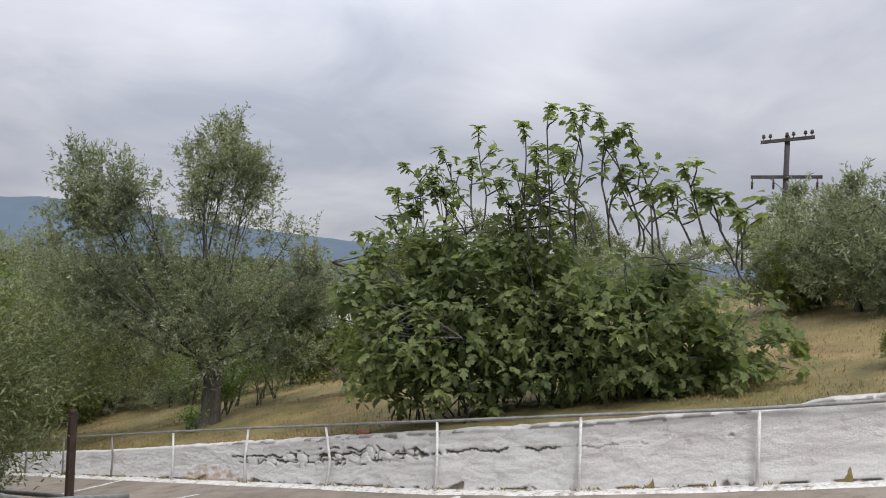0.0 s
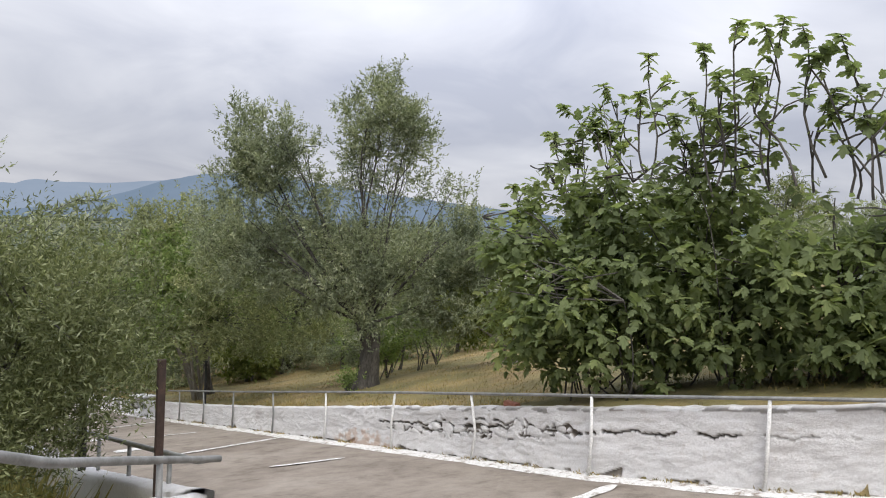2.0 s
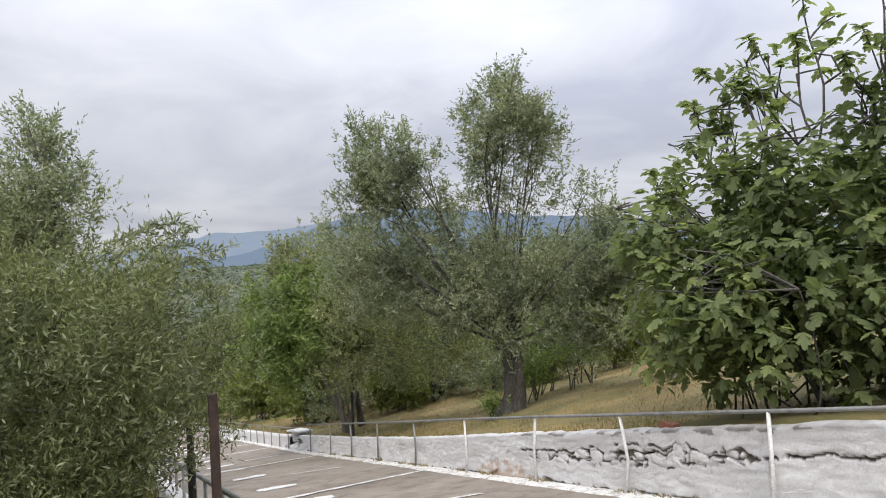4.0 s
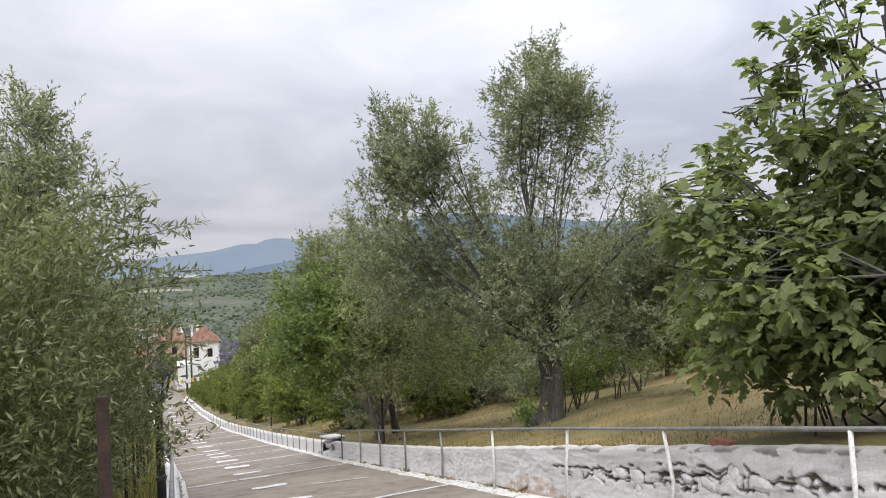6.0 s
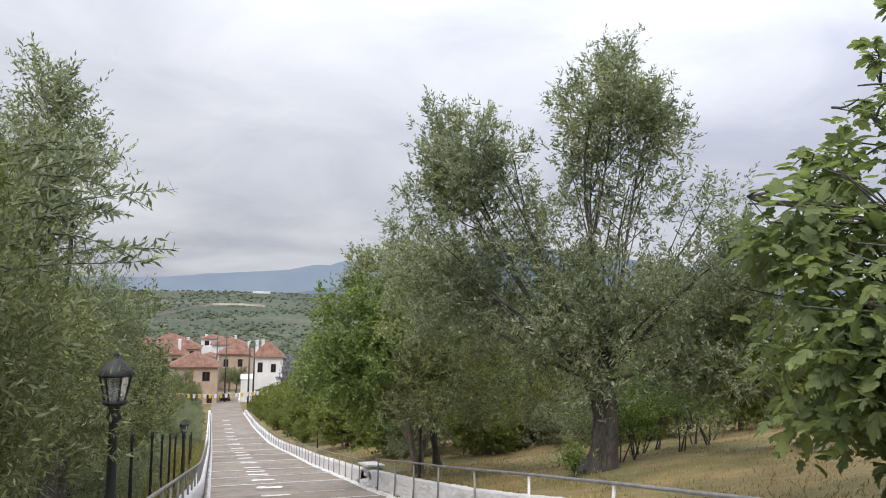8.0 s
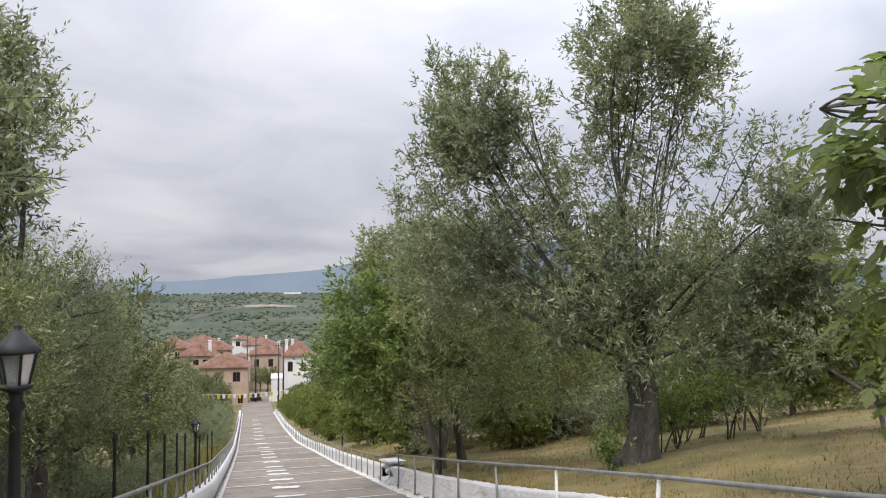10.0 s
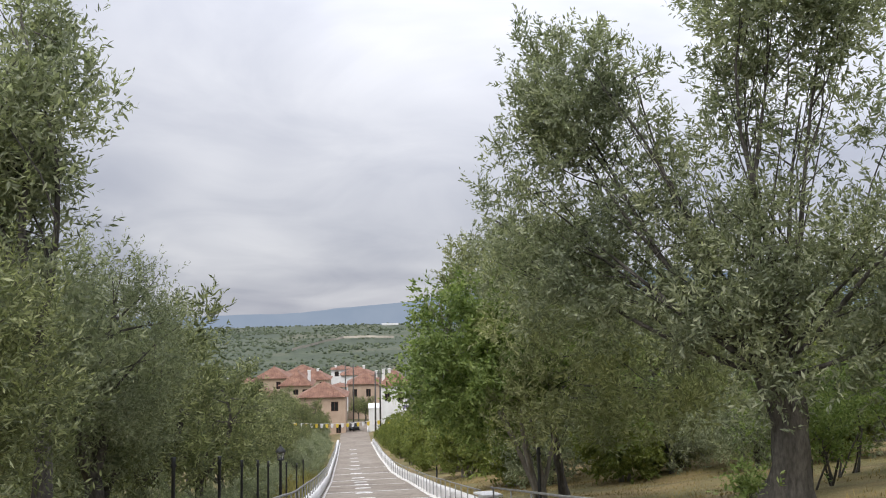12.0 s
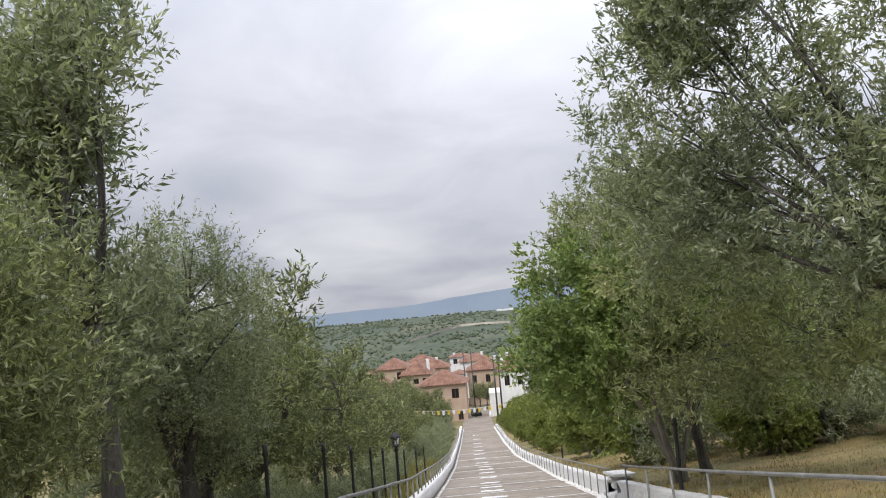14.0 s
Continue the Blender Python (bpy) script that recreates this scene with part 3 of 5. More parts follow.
def railing(name, points, base_z, heights, post_every, label, post_mat, r=0.028, white=False, rail_drop=0.0):
    """A pipe rail on posts; points: list of (x, y); parts: rail, each post."""
    thing = empty(name, (points[0][0], points[0][1], base_z(*points[0])), label, "railing")
    o = Vector(thing.location)
    path = [Vector((x, y, base_z(x, y) + h + 0.008 * noise.noise(Vector((x * 0.5, y * 0.5, 3))))) - o for (x, y), h in zip(points, heights)]
    bm = bmesh.new()
    tube(bm, path, [r] * len(path), 8)
    part("rail", bm, M_STEEL, thing, "dull galvanised pipe", True)
    d, last, k = 0.0, path[0], 0
    want = 1.1
    for p, q in zip(path, path[1:]):
        seg = (q - p).length
        while want <= d + seg:
            w = p.lerp(q, (want - d) / seg)
            x, y = w.x + o.x, w.y + o.y
            z0 = base_z(x, y) - o.z
            lean = 0.05 * noise.noise(Vector((x * 3, y * 3, 1)))
            bm = bmesh.new()
            tube(bm, [(w.x, w.y, z0 - 0.05), (w.x + lean * 0.3, w.y + lean * 0.6, (z0 + w.z) / 2), (w.x, w.y, w.z + 0.01)], [r * 0.85, r * 0.85, r * 0.8], 7)
            part("post", bm, post_mat, thing, "", True)
            want += post_every(y)
        d += seg
    return thing


def rail_height(y):
    return float(np.interp(y, (-2, 3.3, 5.5, 7.8, 12.8, 15.5, 20, 28), (1.0, 1.02, 1.09, 1.115, 1.105, 1.085, 1.04, 1.0)))


# right-hand rail: posts at known spots in front of the wall
def east_rail():
    thing = empty("pipe_railing", (right_x(8) + 0.1, 8, road_z(8)), "galvanised pipe rail on white-painted posts against the wall", "railing")
    o = Vector(thing.location)
    pts = []
    for y in np.arange(-2.0, 28.6, 0.5):
        x = right_x(y) + 0.13
        pts.append(Vector((x, y, surf_z(x, y) + rail_height(y) + 0.008 * noise.noise(Vector((0, y * 0.4, 2))))) - o)
    bm = bmesh.new()
    tube(bm, pts, [0.023] * len(pts), 8)
    part("rail", bm, M_STEEL, thing, "dull galvanised pipe", True)
    for k, y in enumerate((0.4, 3.3, 5.5, 7.85, 10.4, 12.8, 15.5, 18.25, 20.9, 23.3, 25.6, 28.2)):
        x = right_x(y) + 0.14
        z = surf_z(x, y)
        lean = (0, 0.0, 0.0, 0.01, 0.07, -0.05, 0.0, 0.03, -0.02, 0.02, 0.03, 0.0)[k]
        top = rail_height(y) - 0.01
        bm = bmesh.new()
        tube(bm, [Vector((x, y, z - 0.03)) - o, Vector((x + 0.01, y - lean, z + 0.5)) - o, Vector((x, y + lean, z + top)) - o], [0.026, 0.023, 0.022], 8)
        part("post", bm, M_WORN_PAINT if y < 16.5 else M_STEEL, thing, "white-painted post" if y < 16.5 else "", True)


east_rail()
ys = [30.5 + 1.5 * k for k in range(60)]
railing("pipe_railing", [(right_x(y) + 0.12, y) for y in ys], surf_z, [0.85] * len(ys), lambda y: 1.5 if y < 70 else 3.0, "thin grey pipe rail along the lower parapet", M_STEEL, 0.022)
# left rail: round end at the corner, one arm down the lane, one up the platform
ys = [7.55 + 0.75 * k for k in range(130)]
down = [(3.80, 7.36), (3.72, 7.42)] + [(left_x(y) - 0.14, y) for y in ys]
railing("pipe_railing", down, surf_z, [1.05, 1.05] + [1.03] * len(ys), lambda y: 1.6 if y < 60 else 3.2, "dull pipe railing down the lane's west side", M_STEEL, 0.03)
ys = [7.30 - 0.35 * k for k in range(40)]
up = [(3.80, 7.36)] + [(left_x(y) - 0.10, y) for y in ys]
railing("pipe_railing", up, surf_z, [1.05] + [1.06 + 0.19 * min(4.2, 7.36 - y) for y in ys], lambda y: 2.1, "dull pipe railing along the upper platform", M_STEEL, 0.032)


# ---- road paint ----
def paint_bar(name, x0, y0, x1, y1, wide, label, group):
    """A brushed strip of worn paint following the road."""
    bm = bmesh.new()
    n = max(4, int(abs(x1 - x0) / 0.12))
    prev = None
    for k in range(n + 1):
        u = k / n
        x, y = x0 + (x1 - x0) * u, y0 + (y1 - y0) * u
        a = wide * (0.5 + 0.4 * noise.noise(Vector((x * 3, y, 1))))
        b = wide * (0.5 + 0.4 * noise.noise(Vector((x * 3, y, 6))))
        if k in (0, n):
            a, b = a * 0.6, b * 0.6
        ring = [bm.verts.new((x, y - a, surf_z(x, y - a) + 0.016)), bm.verts.new((x, y + b, surf_z(x, y + b) + 0.016))]
        if prev:
            bm.faces.new((prev[0], ring[0], ring[1], prev[1]))
        prev = ring
    return tagged(part(name, bm, M_KERB if x1 - x0 > 1.2 else M_WORN_PAINT), label, "road marking", group, "structure")


for y in (6.6, 16.4, 25.2, 32.6, 36.6, 41.0, 47.8, 54.0, 60.0, 66.0, 73.0):
    a, b = left_x(y) + 0.1, right_x(y + 1) - 0.1
    if y < 7:
        a, b = 6.6, 8.85
    if y == 16.4:
        a = 5.4
    paint_bar("road_line", a, y, b, y + 0.24 * (b - a), 0.2 if y < 40 else 0.3, "faded white line painted across the lane", "cross lines")
for y in (13.0, 21.3, 29.0):
    paint_bar("road_line", 6.7, y, 8.0, y - 0.3 if y < 25 else y + 0.3, 0.14, "faint worn white stroke on the lane", "cross lines")
for k, y in enumerate((15.5, 18.6, 22.2, 25.6, 28.0, 31.4, 34.9, 38.0, 40.2, 43.2, 47.3, 51.5, 55.0, 58.2, 62.5, 67.0, 72.0, 77.0, 83.0, 90.0, 97.0, 105.0)):
    c = (left_x(y) + right_x(y)) / 2 - 0.45
    paint_bar("road_dash", c - 0.42, y, c + 0.45, y + 0.12, 0.5 if y < 30 else 0.75, "short white dash painted on the lane's middle", "middle dashes")


# ---- trees ----
def scatter(lobes, count, rng, gap=0.0, freq=1.1, shell=0.45, rag=0.42):
    """Points and outward directions in a set of ellipsoid lobes, with an uneven outline."""
    w = np.array([l[3] * l[4] * l[5] * (l[6] if len(l) > 6 else 1.0) for l in lobes])
    w = w / w.sum()
    out = []
    while len(out) < count:
        l = lobes[rng.choice(len(lobes), p=w)]
        d = rng.normal(size=3)
        d /= np.linalg.norm(d)
        r = shell + (1 - shell) * rng.random() ** 0.7
        base = Vector((l[0], l[1], l[2])) + Vector((d[0] * l[3], d[1] * l[4], d[2] * l[5])) * r
        nz = noise.noise(base * freq)
        if nz < gap - 0.55 + 0.2 * rng.random():
            continue
        r2 = min(1.14, r) * min(1.14, 1 + rag * noise.noise(base * 1.9 + Vector((7, 1, 3))) + 0.5 * rag * noise.noise(base * 4.1))
        p = (l[0] + d[0] * l[3] * r2, l[1] + d[1] * l[4] * r2, l[2] + d[2] * l[5] * r2)
        out.append((p, d))
    return np.array([o[0] for o in out]), np.array([o[1] for o in out])


def clumped(lobes, count, rng, gap, freq, shell, size=0.2, per=34, loose=0.38):
    """Most sprigs gather in clumps round branch ends, the rest fill in between."""
    n1 = int(count * (1 - loose))
    C, D = scatter(lobes, max(12, n1 // per), rng, gap, freq, shell)
    k = rng.integers(0, len(C), n1)
    off = np.clip(rng.normal(size=(n1, 3)), -1.6, 1.6) * size * (0.6 + 0.8 * rng.random((n1, 1)))
    P1, D1 = C[k] + off, unit(D[k] * 0.7 + off / size * 0.5)
    P2, D2 = scatter(lobes, count - n1, rng, gap, freq, shell)
    return np.concatenate([P1, P2]), np.concatenate([D1, D2])


def unit(a):
    return a / np.maximum(np.linalg.norm(a, axis=1, keepdims=True), 1e-6)


def leaf_mesh(name, base, along, length, width, rng, lobed=False, fold=0.25):
    """One mesh of separate leaves: blades with a fold, or five-lobed leaves."""
    n = len(base)
    along = unit(along)
    side = unit(np.cross(along, rng.normal(size=(n, 3))))
    if lobed:
        side = unit(np.cross(along, np.array([0, 0, 1.0]) + 0.3 * rng.normal(size=(n, 3))))
    up = np.cross(side, along)
    L, Wd = length[:, None], width[:, None]
    if lobed:
        half = [(0.02, 0.12, -0.01), (0.19, 0.29, -0.06), (0.35, 0.29, -0.08), (0.43, 0.16, -0.04), (0.62, 0.25, -0.12), (0.77, 0.20, -0.16), (0.77, 0.11, -0.14), (0.92, 0.08, -0.22)]
        shape = [(0.0, 0.0, 0.0)] + half + [(1.0, 0.0, -0.28)] + [(a, -b, c) for a, b, c in reversed(half)]
        tris = [(0, k, k + 1) for k in range(1, len(shape) - 1)]
    else:
        shape = [(0.0, 0.0, 0.0), (0.45, 0.5, fold * 0.5), (1.0, 0.0, 0.0), (0.45, -0.5, fold * 0.5)]
        tris = [(0, 1, 2), (0, 2, 3)]
    k = len(shape)
    verts = np.empty((n, k, 3), dtype=np.float32)
    for i, (a, b, c) in enumerate(shape):
        verts[:, i] = base + along * L * a + side * Wd * b + up * Wd * c
    idx = (np.arange(n) * k)[:, None, None] + np.array(tris)[None]
    return from_arrays(name, verts.reshape(-1, 3), idx.reshape(-1, 3))


def sprig_crown(name, lobes, sprigs, per, leaf, rng, stem=0.3, rise=0.5, gap=0.0, freq=1.1, shell=0.45, loose=0.5, extra=None):
    """Foliage of many leafy sprigs, with leafy shoots standing out of the outline."""
    P, D = clumped(lobes, sprigs, rng, gap, freq, shell)
    C, E = scatter(lobes, max(8, sprigs // 130), rng, gap, freq, 0.72)
    up = unit(E * 0.7 + np.array([0, 0, 0.9]) + 0.25 * rng.normal(size=C.shape))
    reach = stem * (0.6 + 1.1 * rng.random(len(C)))
    for j in range(9):
        P = np.concatenate([P, C + up * (reach * (j / 8.0))[:, None] + 0.03 * rng.normal(size=C.shape)])
        D = np.concatenate([D, up])
    if extra is not None:
        P, D = np.concatenate([P, extra[0]]), np.concatenate([D, extra[1]])
    n = len(P)
    S = unit(D * 0.6 + np.array([0, 0, rise]) + loose * rng.normal(size=(n, 3)))
    ln = stem * (0.6 + 0.8 * rng.random(n))
    base, along, size = [], [], []
    for i in range(per):
        u = (i + 0.5) / per
        b = P + S * (ln * u)[:, None] + 0.012 * rng.normal(size=(n, 3))
        a = S * 0.75 + 0.75 * unit(rng.normal(size=(n, 3))) + np.array([0, 0, -0.1])
        base.append(b)
        along.append(a)
        size.append(leaf[0] * (0.7 + 0.6 * rng.random(n)) * (1.05 - 0.35 * u))
    base, along, size = np.concatenate(base), np.concatenate(along), np.concatenate(size)
    return leaf_mesh(name, base, along, size, size * leaf[1], rng)


def bent(a, b, rng, bow=0.12, n=7, sag=0.0):
    a, b = Vector(a), Vector(b)
    ln = (b - a).length
    off = Vector(rng.normal(size=3)) * bow * ln
    off2 = Vector(rng.normal(size=3)) * bow * 0.5 * ln
    pts = []
    for i in range(n):
        u = i / (n - 1)
        p = a.lerp(b, u) + off * math.sin(math.pi * u) * 0.5 + off2 * math.sin(2 * math.pi * u) * 0.4
        p.z -= sag * ln * math.sin(math.pi * u)
        pts.append(p)
    return pts


def tree(name, foot, label, trunk_top, trunk_r, lobes, leafmat, barkmat, rng_seed, sprigs, per, leaf, stem=0.3, rise=0.5, gap=0.0, freq=1.1, shell=0.45, loose=0.5, group="", trunks=1, twig=14, category="tree", limb_r=0.35, extra=None, bow=0.14):
    """A tree in world metres: trunk, limbs to each lobe, twigs and a crown of leaves. lobes: (x, y, z, rx, ry, rz[, density])."""
    rng = np.random.default_rng(rng_seed)
    thing = empty(name, foot, label, category, group)
    o = Vector(foot)
    loc = [(l[0] - o.x, l[1] - o.y, l[2] - o.z, *l[3:]) for l in lobes]
    tt = Vector(trunk_top) - o
    heads = []
    for k in range(trunks):
        f = Vector((0, 0, 0)) if trunks == 1 else Vector((rng.normal() * trunk_r * 2.2, rng.normal() * trunk_r * 2.2, 0))
        wide = min(0.9, 0.32 * tt.z)
        head = tt if trunks == 1 else tt + Vector((rng.normal() * wide, rng.normal() * wide, rng.normal() * 0.2 * wide))
        path = bent(f + Vector((0, 0, -0.15)), head, rng, 0.05, 10)
        bm = bmesh.new()
        rad = [trunk_r * (1.55 - 1.1 * min(1, u * 3.2)) if u < 0.17 else trunk_r * (1.0 - 0.35 * u) for u in [i / 9 for i in range(10)]]
        tube(bm, path, rad, 14 if trunks == 1 else 9, 0.55, rng_seed * 1.3)
        part("trunk", bm, barkmat, thing, "", True)
        heads.append(path[-1])
    bmt = bmesh.new()
    for l in loc:
        c = Vector(l[:3])
        start = min(heads, key=lambda h: (h - c).length)
        path = bent(start - Vector((0, 0, 0.08)), c + Vector((0, 0, 0.45 * l[5])), rng, bow, 8)
        bm = bmesh.new()
        r0 = trunk_r * limb_r * (1.3 if trunks == 1 else 1.6)
        tube(bm, path, [r0 * (1 - 0.82 * i / 7) for i in range(8)], 8, 0.3, rng_seed)
        part("limb", bm, barkmat, thing, "", True)
        for k in range(twig):
            a = path[2 + int(rng.integers(0, 6))]
            d = rng.normal(size=3)
            d[2] = abs(d[2]) * 0.8
            d /= np.linalg.norm(d)
            b = c + Vector((d[0] * l[3], d[1] * l[4], d[2] * l[5])) * (0.75 + 0.25 * rng.random())
            tube(bmt, bent(a, b, rng, 0.12, 5), [r0 * 0.30, r0 * 0.24, r0 * 0.18, r0 * 0.12, r0 * 0.05], 5, 0, 0, False)
    tagged(part("branchwork", bmt, barkmat, thing, "", True), kind="stuff")
    if extra is not None:
        extra = (np.array(extra[0]) - np.array(foot), np.array(extra[1]))
    me = sprig_crown("crown", loc, sprigs, per, leaf, rng, stem, rise, gap, freq, shell, loose, extra)
    tagged(link("crown", me, leafmat, thing), kind="stuff")
    return thing


def sapling(x, y, h, seed, sprigs, label, mat):
    """A thin young shrub of a few bare stems with sparse leaves."""
    g = ground_z(x, y)
    tree("sapling", (x, y, g), label, (x, y, g + h * 0.4), 0.02, [(x, y, g + h * 0.75, h * 0.22, h * 0.22, h * 0.3), (x + 0.2 * h, y, g + h * 0.6, h * 0.2, h * 0.2, h * 0.25), (x - 0.2 * h, y + 0.1, g + h * 0.65, h * 0.18, h * 0.2, h * 0.25)], mat, M_BARK, seed, sprigs, 6, (0.09, 0.4), 0.2, 0.5, 0.2, 2.5, 0.3, 0.6, "saplings in the meadow", 3, 3, "shrub", 0.5)


def gz(x, y):
    return ground_z(x, y)


# the big two-headed olive in the meadow
OLIVE_LOBES = [(11.46, 17.76, 4.48, 0.69, 0.73, 0.55, 0.8), (11.43, 17.81, 3.65, 1.08, 1.13, 0.9, 0.92), (11.3, 18.33, 2.68, 0.92, 0.97, 0.92, 0.5), (12.04, 17.32, 3.19, 0.59, 0.7, 0.94, 0.6), (11.88, 17.85, 1.99, 1.15, 1.21, 0.73, 0.35), (8.47, 19.66, 3.13, 0.54, 0.7, 0.78, 0.8), (9.03, 18.91, 2.81, 0.88, 0.92, 0.95, 0.86), (8.79, 19.35, 1.98, 1.02, 1.07, 0.89, 0.8), (9.71, 18.64, 2.45, 0.49, 0.7, 0.97, 0.4), (10.06, 18.81, 1.31, 0.93, 0.97, 0.99, 0.3), (7.99, 21.38, 0.84, 0.52, 0.7, 0.52, 0.6), (8.29, 19.58, 0.92, 0.93, 0.98, 0.81, 0.55), (8.96, 19.38, 0.06, 1.0, 1.05, 1.0, 0.5), (8.17, 20.63, 0.02, 0.79, 0.83, 0.92, 0.5), (13.06, 16.77, 1.66, 0.7, 0.73, 0.84, 0.8), (13.45, 16.54, 0.62, 0.92, 0.97, 1.04, 1.2), (12.95, 17.2, -0.1, 1.31, 1.37, 1.19, 0.75), (9.78, 20.04, 0.04, 1.31, 1.38, 1.38, 0.65), (10.43, 18.54, -0.16, 1.1, 1.15, 1.22, 0.45), (11.37, 17.88, 0.47, 1.14, 1.19, 1.08, 0.5), (11.3, 17.83, -0.84, 1.25, 1.31, 1.19, 0.7), (13.2, 16.94, -1.2, 1.29, 1.35, 0.82, 0.75)]
tree("olive_tree", (11.45, 18.1, gz(11.45, 18.1)), "old olive tree with stout grey trunk and two tall heads", (11.35, 18.0, -1.5), 0.30, OLIVE_LOBES, M_OLIVE, M_BARK, 3, 10600, 12, (0.115, 0.29), 0.28, 0.6, 0.42, 2.0, 0.2, 0.55, twig=5, limb_r=0.12, bow=0.06)
for k, (x, y, h) in enumerate([(10.7, 17.6, 0.45), (12.2, 18.7, 1.1), (14.2, 19.6, 1.6), (15.6, 21.4, 2.0), (12.7, 19.0, 1.3), (13.6, 20.4, 1.9), (14.5, 21.2, 2.1), (15.3, 20.2, 1.7), (14.0, 23.0, 2.4), (16.5, 22.0, 2.0)]):
    sapling(x, y, h, 90 + k, 8 + int(90 * h ** 1.5), "thin leggy sapling with sparse leaves in the grass", M_GREEN)
# yellow-green shrub on spreading stems, between the olive and the fig
tree("shrub", (14.6, 15.8, gz(14.6, 15.8)), "spreading yellow-green shrub with crooked pale stems", (14.5, 15.8, gz(14.6, 15.8) + 0.5), 0.05, [(14.03, 16.28, -1.37, 0.8, 0.8, 0.69, 1), (13.43, 16.78, -1.07, 0.53, 0.53, 0.64, 0.8), (14.52, 15.87, -1.22, 0.56, 0.56, 0.62, 1), (13.94, 16.36, -0.52, 0.58, 0.58, 0.52, 0.7)], M_LIME, M_BARK_PALE, 33, 900, 8, (0.14, 0.42), 0.3, 0.3, 0.35, 1.8, 0.3, 0.6, "", 4, 5, "shrub", 0.5)
# broad green tree behind the rail
tree("green_tree", (9.9, 26.6, gz(9.9, 26.6)), "leafy green tree with several slanting grey stems leaning over the wall", (9.0, 26.6, -2.7), 0.06, [(8.6, 26.6, -1.8, 1.7, 2.0, 1.5), (10.3, 27.2, -1.4, 2.0, 2.0, 1.5), (9.1, 26.8, -0.5, 1.4, 1.5, 1.0), (8.4, 27.4, -2.9, 1.2, 1.6, 1.3), (11.5, 26.5, -2.6, 1.4, 1.5, 1.2, 0.7), (7.45, 27.0, -1.1, 0.85, 1.1, 0.9), (7.3, 27.0, -0.15, 0.65, 0.8, 0.6, 0.8), (7.2, 27.3, -2.3, 0.8, 1.1, 0.9)], M_GREEN, M_BARK_PALE, 5, 5000, 9, (0.15, 0.45), 0.34, 0.2, 0.35, 1.6, 0.3, 0.6, trunks=7, twig=9)
tree("olive_tree", (10.9, 28.4, gz(10.9, 28.4)), "broad loose olive tree with a low shady crown", (10.3, 28.2, -2.2), 0.12, [(9.3, 28.2, 0.9, 1.1, 1.1, 0.95), (8.2, 27.9, 0.3, 0.95, 1.0, 0.75), (9.9, 28.3, -0.2, 1.3, 1.2, 1.1), (10.9, 28.2, 0.6, 1.1, 1.1, 1.0), (11.6, 28.0, -1.0, 1.2, 1.2, 1.2), (9.15, 22.79, -0.34, 1.31, 1.38, 1.41, 0.7), (9.82, 24.61, -2.12, 1.39, 1.46, 1.06, 0.8), (10.49, 22.02, -2.06, 1.17, 1.23, 1.03, 0.8), (9.12, 25.12, -2.99, 1.15, 1.15, 0.69, 0.8), (10.48, 23.43, -2.89, 1.41, 1.41, 0.66, 0.9), (11.27, 20.85, -2.28, 0.91, 0.91, 0.73, 0.8)], M_OLIVE_BROAD, M_BARK, 7, 4000, 11, (0.135, 0.3), 0.3, 0.6, 0.4, 1.7, 0.3, 0.5, twig=7, limb_r=0.25, bow=0.08)
# fig
FIG_LOBES = [(10.1, 9.8, -0.1, 1.25, 1.5, 1.25), (11.2, 8.4, 0.35, 1.9, 1.9, 1.75), (12.0, 6.4, 0.3, 1.9, 1.9, 1.65), (12.5, 5.0, 0.0, 1.5, 1.5, 1.4), (9.6, 8.8, 0.0, 0.9, 1.3, 0.9), (11.3, 7.4, 2.3, 0.75, 0.75, 0.8, 0.6), (10.6, 9.7, 1.45, 0.85, 1.0, 0.9, 0.9), (12.3, 5.6, 1.35, 0.9, 0.9, 0.7, 0.5), (9.75, 10.3, 0.7, 0.7, 0.9, 0.8, 0.9), (10.4, 8.6, 1.75, 0.8, 0.8, 0.8, 0.9), (11.0, 7.6, 1.9, 0.9, 0.9, 0.8, 0.6), (10.3, 10.8, 1.1, 0.6, 0.7, 0.7, 0.8), (10.23, 10.55, 2.06, 0.36, 0.36, 0.36, 0.9), (10.64, 10.16, 2.44, 0.42, 0.42, 0.45, 0.8), (10.88, 9.92, 2.98, 0.38, 0.38, 0.38, 0.6)]


